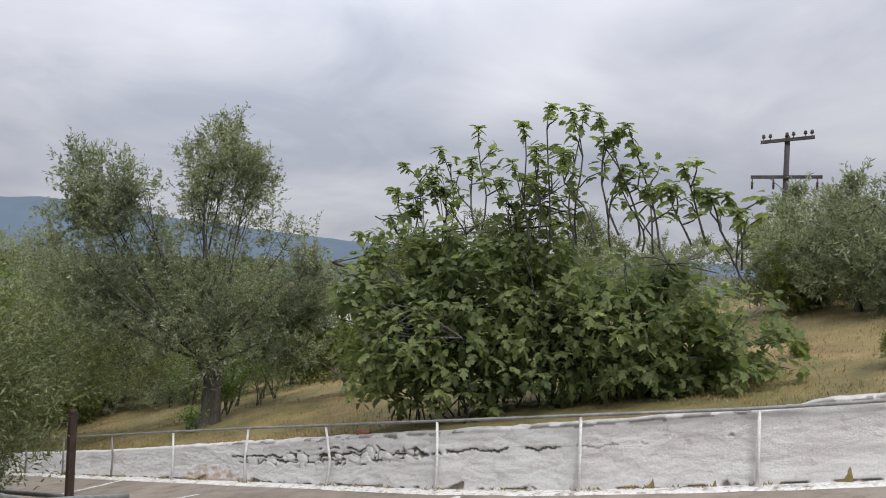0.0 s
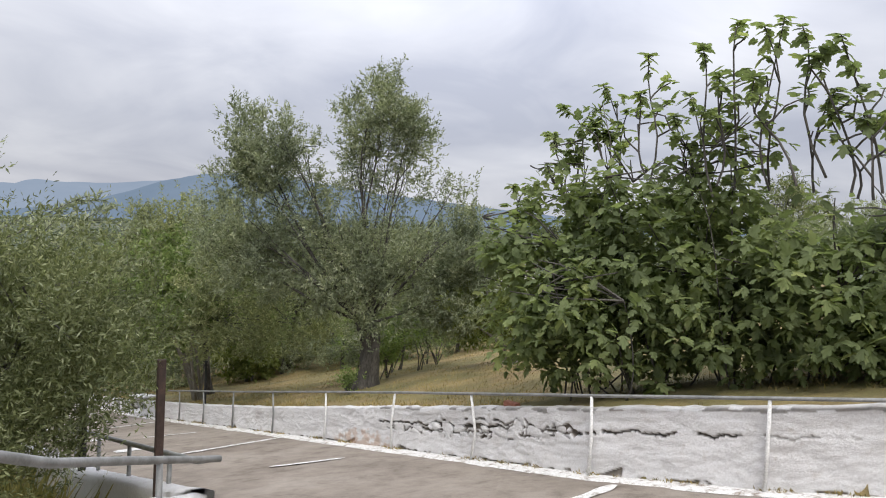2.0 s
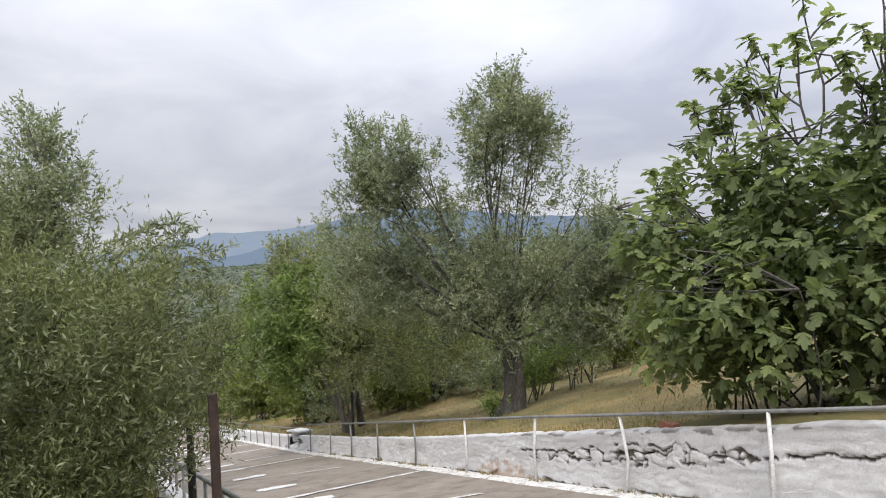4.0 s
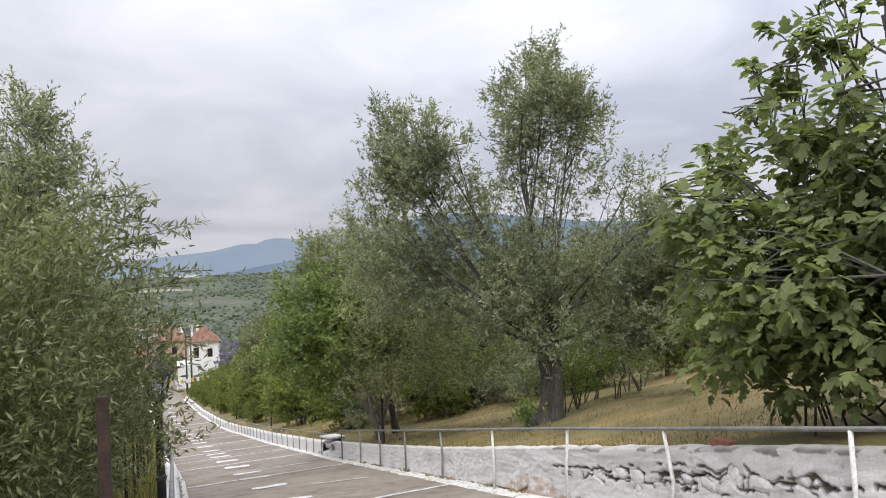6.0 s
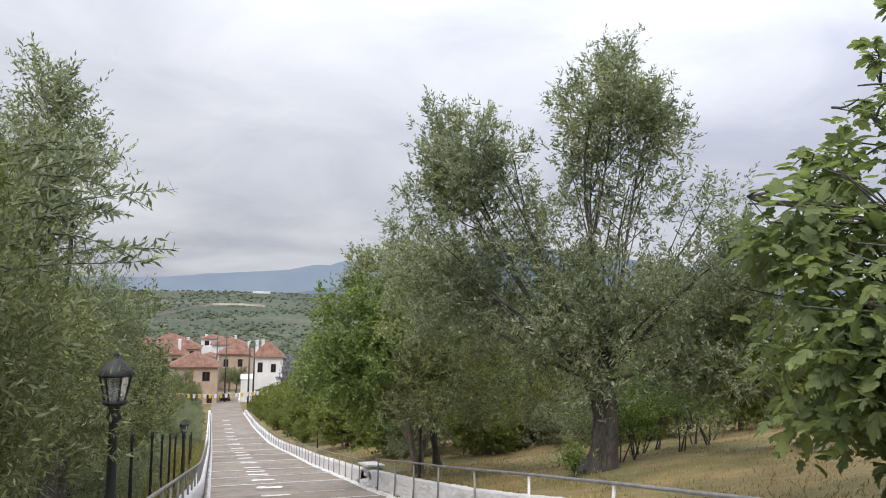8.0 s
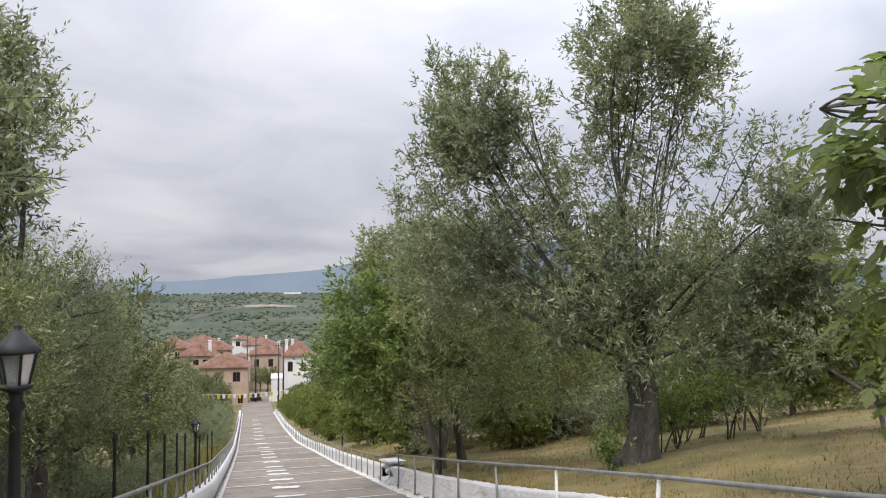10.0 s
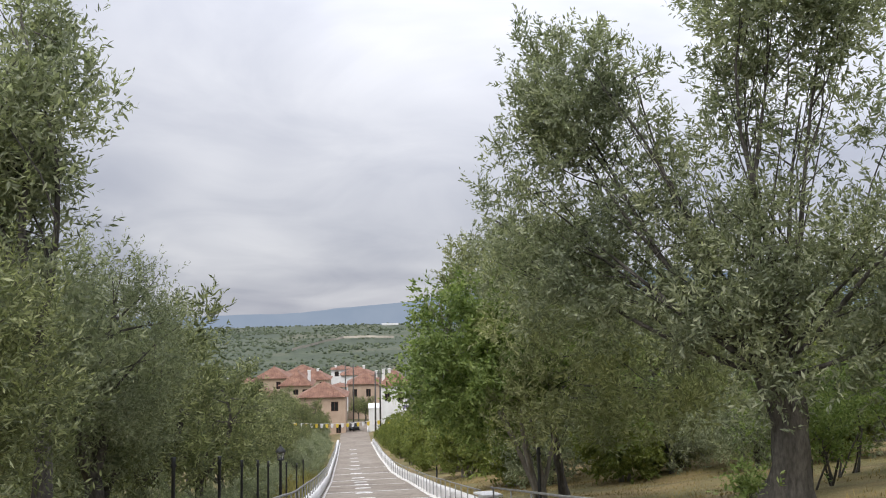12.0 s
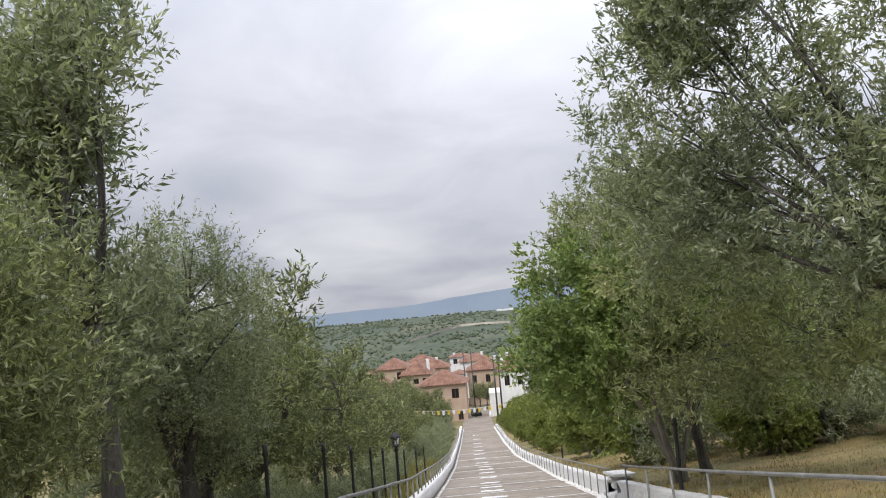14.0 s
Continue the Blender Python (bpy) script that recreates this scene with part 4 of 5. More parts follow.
def fig_tree():
    rng = np.random.default_rng(11)
    foot = Vector((11.5, 7.6, gz(11.5, 7.6)))
    thing = empty("fig_tree", foot, "wide spreading fig tree with large lobed dark green leaves", "tree")
    bm = bmesh.new()
    tips, tipd = [], []
    for k in range(30):
        l = FIG_LOBES[k % len(FIG_LOBES)]
        c = Vector(l[:3]) - foot
        a = Vector((c.x * 0.62 + rng.normal() * 0.25, c.y * 0.62 + rng.normal() * 0.25, 0))
        a.z = gz(a.x + foot.x, a.y + foot.y) - foot.z - 0.08
        b = c + Vector((rng.normal() * 0.4, rng.normal() * 0.4, 0.2))
        bm2 = bmesh.new()
        tube(bm2, bent(a, b, rng, 0.2, 8), [0.016 * (1 - 0.6 * i / 7) for i in range(8)], 7, 0.2, k)
        part("limb", bm2, M_BARK, thing, "", True)
        for j in range(5 if l[3] > 0.5 else 1):
            d = Vector(rng.normal(size=3)).normalized()
            e = c + Vector((d.x * l[3], d.y * l[4], abs(d.z) * l[5])) * 0.9
            tube(bm, bent(b, e, rng, 0.08, 6), [0.016, 0.014, 0.012, 0.011, 0.010, 0.008], 5, 0, 0, False)
    # long bare shoots with leaf tufts at their ends
    shoots = [(11.17, 10.9, 3.36), (11.09, 11.02, 2.86), (10.77, 10.79, 2.27), (11.2, 9.98, 3.66), (10.88, 9.79, 2.94), (11.04, 9.63, 2.84), (10.63, 8.53, 3.86), (10.62, 8.64, 3.3), (10.69, 7.61, 3.86), (11.17, 8.15, 3.3), (11.03, 7.26, 4.2), (11.14, 6.96, 4.12), (11.0, 6.57, 4.13), (10.83, 6.22, 3.93), (10.91, 5.75, 3.74), (10.97, 6.06, 3.54), (11.15, 5.88, 3.12), (10.86, 5.39, 2.72), (11.17, 6.01, 2.92), (10.98, 4.85, 3.06), (11.13, 5.08, 2.73), (10.9, 4.43, 2.65), (11.03, 4.21, 2.61), (10.79, 3.93, 2.35), (10.92, 11.89, 1.94), (10.7, 8.05, 2.92), (10.62, 7.25, 3.4), (10.58, 6.69, 3.29)]
    for x, y, z in shoots:
        e = Vector((x, y, z)) - foot
        b = Vector((x + 0.2 + rng.normal() * 0.15, y - 0.15 + rng.normal() * 0.22, min(z - 0.8, 2.0) - 0.35 * rng.random())) - foot
        path = bent(b, e, rng, 0.13, 7)
        tube(bm, path, [0.018, 0.017, 0.015, 0.014, 0.012, 0.010, 0.008], 6, 0, 0, False)
        for j in range(13):
            tips.append(e - (e - path[4]) * (0.5 * (j / 13) ** 2.2))
            w = 2.4 * j + rng.normal() * 0.2
            tipd.append(Vector((math.cos(w), math.sin(w), 0.45 - 0.09 * j + 0.15 * rng.normal())).normalized())
        for j in range(3):
            q = path[2 + j]
            e2 = q + Vector((rng.normal() * 0.2, rng.normal() * 0.2, 0.15 + 0.25 * rng.random()))
            tube(bm, bent(q, e2, rng, 0.15, 4), [0.016, 0.014, 0.012, 0.009], 5, 0, 0, False)
            for i in range(7):
                tips.append(e2 + Vector(rng.normal(size=3)) * 0.05)
                d = Vector(rng.normal(size=3))
                d.z = d.z * 0.5 + 0.1
                tipd.append(d.normalized())
    tagged(part("branchwork", bm, M_BARK, thing, "", True), kind="stuff")
    loc = [(l[0] - foot.x, l[1] - foot.y, l[2] - foot.z, *l[3:]) for l in FIG_LOBES]
    # leaves stand in rosettes round the branch ends
    C, E = scatter(loc, 1900, rng, 0.36, 1.9, 0.3)
    low = np.array([p[2] + foot.z > gz(p[0] + foot.x, p[1] + foot.y) + 0.26 + 0.3 * max(0.0, min(1.0, 0.7 * (p[1] + foot.y - 8.2))) + 0.7 * noise.noise(Vector((p[0] * 1.3, p[1] * 1.3, 3))) for p in C])
    C, E = C[low], E[low]
    P, a = [], []
    for c, o in zip(C, E):
        ax = Vector((o[0] * 0.7, o[1] * 0.7, 0.55 + 0.3 * o[2])).normalized()
        s = ax.orthogonal().normalized()
        q = ax.cross(s)
        n = int(rng.integers(6, 12))
        for k in range(n):
            w = 2.4 * k + rng.normal() * 0.25
            d = s * math.cos(w) + q * math.sin(w) + ax * (0.6 - 0.13 * k + 0.2 * rng.normal())
            P.append(Vector(c) - ax * (0.028 * k) + d * 0.05)
            a.append(d)
    P = np.concatenate([np.array(P), np.array(tips)])
    a = np.concatenate([np.array(a), np.array(tipd)])
    ln = 0.2 * (0.55 + 0.6 * rng.random(len(P)))
    me = leaf_mesh("crown", P, a, ln, ln * 1.25, rng, True)
    tagged(link("crown", me, M_FIG, thing), kind="stuff")


fig_tree()


def olive(name, x, y, top, r, seed, sprigs, lab, mat=None, skirt=0.55, group="olives along the lane", leaf=0.088, rx=None, extra=None, gap=0.36):
    """A round low olive: crown reaching from near the ground to height top."""
    g = gz(x, y)
    h = top - g
    rng = np.random.default_rng(seed)
    low = g + h * (1 - skirt) * 0.75
    mid = (top + low) / 2
    rx = rx or r
    hv = (top - low) / 2
    lobes = [(x, y, mid, rx, r, hv), (x + 0.45 * rx, y - 0.3 * r, mid + 0.30 * hv, rx * 0.62, r * 0.62, hv * 0.72), (x - 0.4 * rx, y + 0.35 * r, mid + 0.4 * hv, rx * 0.6, r * 0.6, hv * 0.66), (x + 0.2 * rx, y + 0.45 * r, mid - 0.3 * hv, rx * 0.65, r * 0.65, hv * 0.66), (x - 0.1 * rx, y - 0.45 * r, mid - 0.2 * hv, rx * 0.7, r * 0.6, hv * 0.7)]
    return tree(name, (x, y, g), lab, (x + 0.05, y, g + h * 0.36), 0.04 + 0.027 * h, lobes, mat or M_OLIVE_WARM, M_BARK, seed, sprigs, 10, (leaf, 0.25), 0.30, 0.7, gap, 1.5, 0.35, 0.5, group, twig=6, extra=extra)


def upright_shoots(spots, per, seed):
    """Leafy shoots standing out of a crown: start, end pairs."""
    rng = np.random.default_rng(seed)
    P, D = [], []
    for a, b in spots:
        for k in range(per):
            u = rng.random()
            P.append(np.array(a) * (1 - u) + np.array(b) * u + 0.05 * rng.normal(size=3))
            D.append((np.array(b) - np.array(a)) + 0.3 * rng.normal(size=3))
    return np.array(P), unit(np.array(D))


SHOOTS = upright_shoots([((2.4, 9.2, 0.2), (2.5, 9.1, 1.05)), ((2.9, 9.6, 0.0), (3.2, 9.5, 0.8)), ((2.7, 10.0, 0.0), (3.2, 10.1, 0.75)), ((2.2, 10.4, 0.4), (2.3, 10.6, 1.1)), ((1.6, 9.0, 0.4), (1.5, 8.8, 1.1))], 26, 4)
SPRAYS = [((2.3, 10.1, 0.2), (3.9, 10.9, 0.85)), ((2.2, 10.0, 0.4), (3.65, 10.9, 1.15)), ((2.4, 10.2, 0.0), (3.85, 10.8, 0.42)), ((2.1, 10.0, 0.5), (3.4, 10.9, 1.3)), ((2.2, 10.2, 0.3), (3.6, 11.3, 0.8))]
near_olive = olive("olive_tree", 1.85, 9.45, 0.85, 2.0, 21, 12500, "bushy olive tree hanging low beside the rail", M_OLIVE_SHADED, extra=SHOOTS, leaf=0.072, rx=1.8, gap=0.5)


def sprays(thing, spots, seed):
    """Thin branches arching out of a crown, with slim leaves in pairs along their outer part."""
    rng = np.random.default_rng(seed)
    o = Vector(thing.location)
    base, along = [], []
    for a, b in spots:
        for fork in range(3):
            e = Vector(b) - o + Vector(rng.normal(size=3)) * (0.03 if fork == 0 else 0.13)
            path = bent(Vector(a) - o + Vector(rng.normal(size=3)) * 0.2, e, rng, 0.13, 12, -0.06)
            bm = bmesh.new()
            tube(bm, path, [0.008 - 0.0005 * i for i in range(12)], 5)
            part("limb", bm, M_BARK, thing, "", True)
            for k in range(110):
                u = 0.2 + 0.8 * k / 109
                f = u * 10.99
                i = int(f)
                p = path[i].lerp(path[i + 1], f - i)
                d = (path[i + 1] - path[i]).normalized() * 0.45 + Vector(rng.normal(size=3)) * 0.6 + Vector((0, 0, 0.15))
                base.append(p)
                along.append(d)
    n = len(base)
    ln = 0.10 * (0.7 + 0.6 * rng.random(n))
    me = leaf_mesh("spray_leaves", np.array(base), np.array(along), ln, ln * 0.24, rng)
    tagged(link("spray_leaves", me, M_OLIVE, thing), kind="stuff")


sprays(near_olive, SPRAYS, 14)
olive("olive_tree", 1.6, 14.4, 0.2, 1.5, 22, 6500, "bushy olive tree behind the lamp post", leaf=0.082)
olive("olive_tree", 1.2, 20.6, 0.45, 1.5, 23, 6000, "bushy olive tree with upright leafy sprigs", M_OLIVE)
# the tall slim one
tree("olive_tree", (1.7, 17.3, gz(1.7, 17.3)), "tall slim olive tree standing above its neighbours", (1.75, 17.3, -0.9), 0.13, [(1.5, 17.2, 2.65, 0.65, 0.75, 0.95), (1.75, 17.2, 1.7, 0.7, 0.75, 0.9), (1.35, 17.3, 1.1, 0.8, 0.8, 0.8), (1.5, 17.3, 0.2, 0.8, 0.8, 0.7), (0.7, 17.6, 1.3, 0.8, 0.8, 1.0), (0.2, 17.8, 2.4, 0.6, 0.6, 0.8), (1.2, 17.7, -0.9, 1.2, 1.2, 1.1)], M_OLIVE, M_BARK, 24, 3700, 10, (0.125, 0.29), 0.34, 0.7, 0.38, 1.5, 0.3, 0.45, "olives along the lane", twig=7)
generic = olive("olive_tree", 0.2, 26.5, -1.2, 1.9, 25, 1500, "round grey-green olive tree beside the lane", leaf=0.175)


bush = olive("olive_bush", 24.5, 5.6, gz(24.5, 5.6) + 3.0, 2.2, 26, 1500, "dense round olive bush leafy down to the ground", M_OLIVE, 0.95, "bushes round the meadow", 0.18)
bush["category"] = "bush"


def plant(src, x, y, scale, turn, z=None):
    c = copy_thing(src, pose(x, y, (gz(x, y) if z is None else z) - 0.05, 0, 0, turn) @ Matrix.Scale(scale, 4))
    c.scale = (scale, scale, scale)
    return c


for k, (x, y, sc) in enumerate([(0.4, 31.5, 1.0), (-0.1, 37.5, 1.0), (-0.8, 44.0, 1.05), (-1.2, 51.0, 1.0), (-2.0, 59.0, 1.1), (-3.0, 68.0, 1.1), (-3.6, 78.0, 1.15), (-3.6, 89.0, 0.9), (-3.5, 100.0, 0.8), (-4.0, 111.0, 0.7), (-3.0, 124.0, 0.9), (-4.5, 133.0, 0.9), (-3.5, 33.0, 1.1), (-4.5, 42.0, 1.1), (-6.0, 53.0, 1.2), (-8.0, 66.0, 1.2), (-10.0, 84.0, 1.3), (-12.0, 104.0, 1.3), (-3.2, 16.0, 1.1), (-4.0, 25.0, 1.15), (-8.0, 36.0, 1.2), (-12.0, 50.0, 1.3), (-3.0, 9.5, 1.0)]):
    plant(generic, x, y, sc, 67 * k)
plant(generic, 0.5, 23.6, 1.05, 200)
# trees at the back of the meadow
for k, (x, y, sc) in enumerate([(16.0, 33.0, 1.15), (21.0, 30.0, 1.1), (19.0, 42.0, 1.3), (13.0, 40.0, 1.2), (34.0, 25.0, 1.2), (26.0, 46.0, 1.4), (40.0, 38.0, 1.4), (14.0, 54.0, 1.4), (21.0, 58.0, 1.5), (33.0, 56.0, 1.6), (45.0, 26.0, 1.3), (11.0, 62.0, 1.4), (50.0, 45.0, 1.6), (16.0, 72.0, 1.6), (28.0, 78.0, 1.8)]):
    plant(generic, x, y, sc, 41 * k + 10)
for k, (x, y, sc) in enumerate([(18.9, 3.0, 0.9), (22.0, 6.3, 0.85), (20.4, 0.3, 1.15), (20.4, 4.4, 0.85), (27.0, 2.0, 1.3), (21.5, 0.6, 1.3), (18.5, 23.5, 0.6), (17.3, 25.8, 0.6), (19.8, 21.0, 0.6), (21.2, 18.2, 0.62), (16.3, 28.3, 0.6), (17.3, 31.2, 0.65), (22.4, 15.2, 0.62), (15.0, 31.5, 0.6), (33.0, 9.5, 0.8), (33.0, 15.0, 0.85), (30.0, 20.0, 0.8), (28.5, 25.5, 0.9), (24.5, 30.5, 0.8), (18.0, 36.0, 0.9), (14.5, 36.5, 0.85), (11.8, 34.5, 0.8), (23.0, 37.0, 1.0), (28.0, 39.0, 1.1), (36.0, 31.0, 1.1), (40.0, 22.0, 1.0), (12.0, 46.0, 1.0), (17.0, 48.0, 1.1), (35.0, 45.0, 1.3)]):
    plant(bush, x, y, sc * (1.15 if k > 5 else 1.0), 59 * k)
for k, (x, y, sc) in enumerate([(1.4, 23.6, 0.5), (0.6, 27.5, 0.5), (1.2, 30.5, 0.5), (0.4, 35.0, 0.6), (0.3, 41.0, 0.6), (-0.4, 48.0, 0.65), (-1.0, 55.0, 0.7), (-2.0, 64.0, 0.7), (-0.5, 18.0, 0.6), (-1.5, 22.0, 0.7), (-2.5, 29.0, 0.8), (-3.0, 38.0, 0.9), (-0.6, 12.4, 0.55), (-0.6, 70.0, 0.8), (-0.8, 78.0, 0.8), (-1.2, 86.0, 0.8), (-1.6, 95.0, 0.8), (-2.0, 104.0, 0.8), (-2.4, 113.0, 0.8), (-3.0, 122.0, 0.9), (0.9, 66.0, 0.42), (0.6, 74.0, 0.42), (0.2, 83.0, 0.45), (-0.2, 92.0, 0.45), (-0.7, 102.0, 0.5), (-1.2, 112.0, 0.5)]):
    plant(bush, x, y, sc, 71 * k)
lime = tree("shrub", (10.6, 36.0, gz(10.6, 36.0)), "bright yellow-green leafy shrub behind the parapet", (10.6, 36.0, gz(10.6, 36.0) + 1.2), 0.09, [(10.6, 36.0, gz(10.6, 36.0) + 2.0, 1.5, 1.6, 1.5), (11.2, 36.6, gz(10.6, 36.0) + 1.2, 1.3, 1.3, 1.1), (9.9, 35.5, gz(10.6, 36.0) + 1.4, 1.1, 1.2, 1.2)], M_LIME, M_BARK_PALE, 31, 1500, 9, (0.19, 0.45), 0.36, 0.3, 0.0, 1.1, 0.4, 0.6, "shrubs by the parapet", 3, 6, "shrub")
for k, (x, y, sc) in enumerate([(8.2, 138.0, 0.85), (10.4, 142.0, 0.95), (12.2, 144.0, 1.05), (7.4, 128.0, 0.75), (10.3, 46.0, 1.05), (10.4, 54.0, 1.1), (10.2, 63.0, 1.1), (9.8, 72.0, 1.1), (9.4, 82.0, 1.1), (9.2, 92.0, 1.1), (8.8, 104.0, 1.1), (12.4, 58.0, 1.5), (12.0, 74.0, 1.6), (13.0, 95.0, 1.8), (17.0, 26.0, 0.8), (13.3, 31.2, 0.7), (14.8, 32.4, 0.75), (13.6, 2.2, 0.22), (14.9, 4.2, 0.11), (16.3, 4.9, 0.13), (21.5, 6.0, 0.6), (8.9, 58.0, 0.5), (8.5, 66.0, 0.5), (7.9, 76.0, 0.55), (7.6, 86.0, 0.55), (7.2, 96.0, 0.55), (6.8, 106.0, 0.6), (6.4, 116.0, 0.6)]):
    plant(lime, x, y, sc, 77 * k)


# ---- lamps and posts ----
def lamp_post(x, y, top, label, group="lamp posts", lantern=True, mat=None, rad=0.045):
    """Black lantern on a turned post: post, base, hood, four panes and frame."""
    mat = mat or M_BLACK
    g = min(gz(x, y), surf_z(x, y))
    h = top - g
    thing = empty("lamp_post", (x, y, g - 0.05), label, "street lamp", group)
    bm = bmesh.new()
    hb = h - (0.52 if lantern else 0.0)
    revolve(bm, [(rad * 2.2, 0), (rad * 2.2, 0.06), (rad * 1.7, 0.12), (rad * 1.7, 0.5), (rad * 1.25, 0.56), (rad * 1.1, hb * 0.6), (rad * 1.35, hb * 0.62), (rad * 1.0, hb * 0.65), (rad * 0.95, hb - 0.12), (rad * 1.6, hb - 0.08), (rad * 1.0, hb - 0.03), (rad * 1.3, hb + 0.05)], 14)
    part("post", bm, mat, thing, "", True)
    if not lantern:
        return thing
    a, b, z0, z1 = 0.085, 0.14, hb + 0.07, hb + 0.32
    bm = bmesh.new()
    revolve(bm, [(0.05, hb + 0.02), (0.11, hb + 0.05), (0.115, hb + 0.08), (0.05, hb + 0.085)], 10)
    part("cup", bm, mat, thing, "", True)
    for k in range(6):
        w = math.pi / 3 * k
        w2 = w + math.pi / 3
        bm = bmesh.new()
        tube(bm, [(a * math.cos(w), a * math.sin(w), z0), (b * math.cos(w), b * math.sin(w), z1)], [0.011, 0.011], 5)
        part("frame_bar", bm, mat, thing)
        bm = bmesh.new()
        q = 0.97
        vs = [bm.verts.new(v) for v in ((a * q * math.cos(w), a * q * math.sin(w), z0), (a * q * math.cos(w2), a * q * math.sin(w2), z0), (b * q * math.cos(w2), b * q * math.sin(w2), z1), (b * q * math.cos(w), b * q * math.sin(w), z1))]
        f = bm.faces.new(vs)
        bmesh.ops.solidify(bm, geom=[f], thickness=0.004)
        pane = part("pane", bm, M_GLASS, thing, "frosted glass pane")
        pane.visible_shadow = False
    bm = bmesh.new()
    revolve(bm, [(0.165, z1 - 0.01), (0.17, z1 + 0.01), (0.12, z1 + 0.07), (0.075, z1 + 0.12), (0.05, z1 + 0.15), (0.02, z1 + 0.16), (0.028, z1 + 0.185), (0.008, z1 + 0.22)], 12)
    part("hood", bm, mat, thing, "", True)
    return thing


lamp_post(3.53, 12.05, -0.42, "black iron lantern post with tapered glass panes")
lamp_post(2.7, 33.1, -4.75, "black iron lantern post far down the lane")
for x, y, top in ((2.68, 20.0, -2.75), (2.66, 23.6, -3.4), (2.62, 26.4, -4.0), (2.6, 29.0, -4.5), (2.6, 31.0, -4.9), (2.55, 36.0, -5.9), (2.5, 40.0, -6.7), (2.2, 46.0, -7.7)):
    lamp_post(x, y, top, "plain black iron post behind the west railing", "black posts", False, None, 0.030)
for x, y, top in ((9.3, 24.3, -3.55), (8.9, 48.5, -8.0), (8.2, 66.0, -10.9)):
    lamp_post(x, y, top, "plain black iron post standing behind the wall", "black posts", False, None, 0.036)


def rust_post():
    x, y = 3.33, 7.6
    g = surf_z(x, y)
    thing = empty("iron_post", (x, y, g), "upright square iron post rusted brown beside the rail", "post")
    bm = bmesh.new()
    box(bm, -0.033, -0.033, -0.3, 0.033, 0.033, 1.98, 0.006)
    part("shaft", bm, M_RUST, thing)
    bm = bmesh.new()
    box(bm, -0.07, -0.07, 0.36, 0.07, 0.07, 0.385, 0.004)
    part("foot_plate", bm, M_RUST, thing)


rust_post()


def loose_brick():
    x, y = 9.32, 9.75
    z = surf_z(right_x(y), y) + wall_height(y)
    bm = bmesh.new()
    box(bm, -0.06, -0.125, 0, 0.06, 0.125, 0.085, 0.008)
    for hx in (-0.03, 0.03):
        box(bm, hx - 0.012, -0.127, 0.025, hx + 0.012, -0.121, 0.06, 0.0)
    ob = part("brick", bm, M_BRICK)
    ob.location = (x, y, z + 0.005)
    ob.rotation_euler = (0, 0, radians(8))
    tagged(ob, "loose red clay brick lying on the wall top", "brick")


loose_brick()


def rubble(x, y, z, s, seed, label="pale rough stone lying at the broken wall end", mat=None):
    rng = np.random.default_rng(seed)
    bm = bmesh.new()
    bmesh.ops.create_icosphere(bm, subdivisions=2, radius=1.0)
    for v in bm.verts:
        n = noise.noise(v.co * 1.3 + Vector((seed * 3.1, 0, 0)))
        v.co = Vector((v.co.x * s * 1.25, v.co.y * s, v.co.z * s * 0.6)) * (1 + 0.35 * n)
    ob = part("stone", bm, mat or M_WASH)
    ob.location = (x, y, z)
    ob.rotation_euler = (0, 0, rng.random() * 6)
    return tagged(ob, label, "stone", "stones at the wall end")


for k, (dx, y, dz, s) in enumerate([(0.30, 30.4, 0.12, 0.2), (0.42, 30.8, 0.14, 0.24), (0.25, 31.2, 0.1, 0.18), (0.45, 31.4, 0.36, 0.2), (0.35, 30.6, 0.42, 0.17), (0.4, 31.0, 0.6, 0.26), (0.2, 30.1, 0.06, 0.12)]):
    rubble(right_x(y) + dx, y, surf_z(right_x(y), y) + dz, s, 40 + k)


# a slab bridging the break in the wall
def cap_slab():
    y = 30.9
    x = right_x(y) + 0.4
    bm = bmesh.new()
    box(bm, -0.3, -0.75, 0, 0.3, 0.75, 0.07, 0.015)
    for v in bm.verts:
        v.co.z += 0.02 * noise.noise(v.co * 3)
    ob = part("stone_slab", bm, M_WORN_PAINT)
    ob.location = (x, y, surf_z(x, y) + 0.68)
    ob.rotation_euler = (radians(-9), 0, radians(4))
    tagged(ob, "flat whitewashed slab across the broken wall end", "slab")


cap_slab()


# stones set in the open joints of the wall
for k, (cy, cz, cr) in enumerate(CRACKS):
    bm = bmesh.new()
    bmesh.ops.create_icosphere(bm, subdivisions=2, radius=1.0)
    for v in bm.verts:
        n = noise.noise(v.co * 1.1 + Vector((k * 5.3, 1, 0)))
        c = [math.copysign(abs(a) ** 0.7, a) for a in v.co]
        v.co = Vector((c[0] * 0.045, c[1] * (0.09, 0.15, 0.12, 0.17, 0.08)[k % 5], c[2] * (0.06, 0.085, 0.1, 0.07)[k % 4])) * (1 + 0.25 * n)
    st = part("stone", bm, M_WASH, wall_a, "", True)
    st.location = (right_x(cy) + 0.262, cy + 0.06, surf_z(right_x(cy), cy) + cz + 0.01)


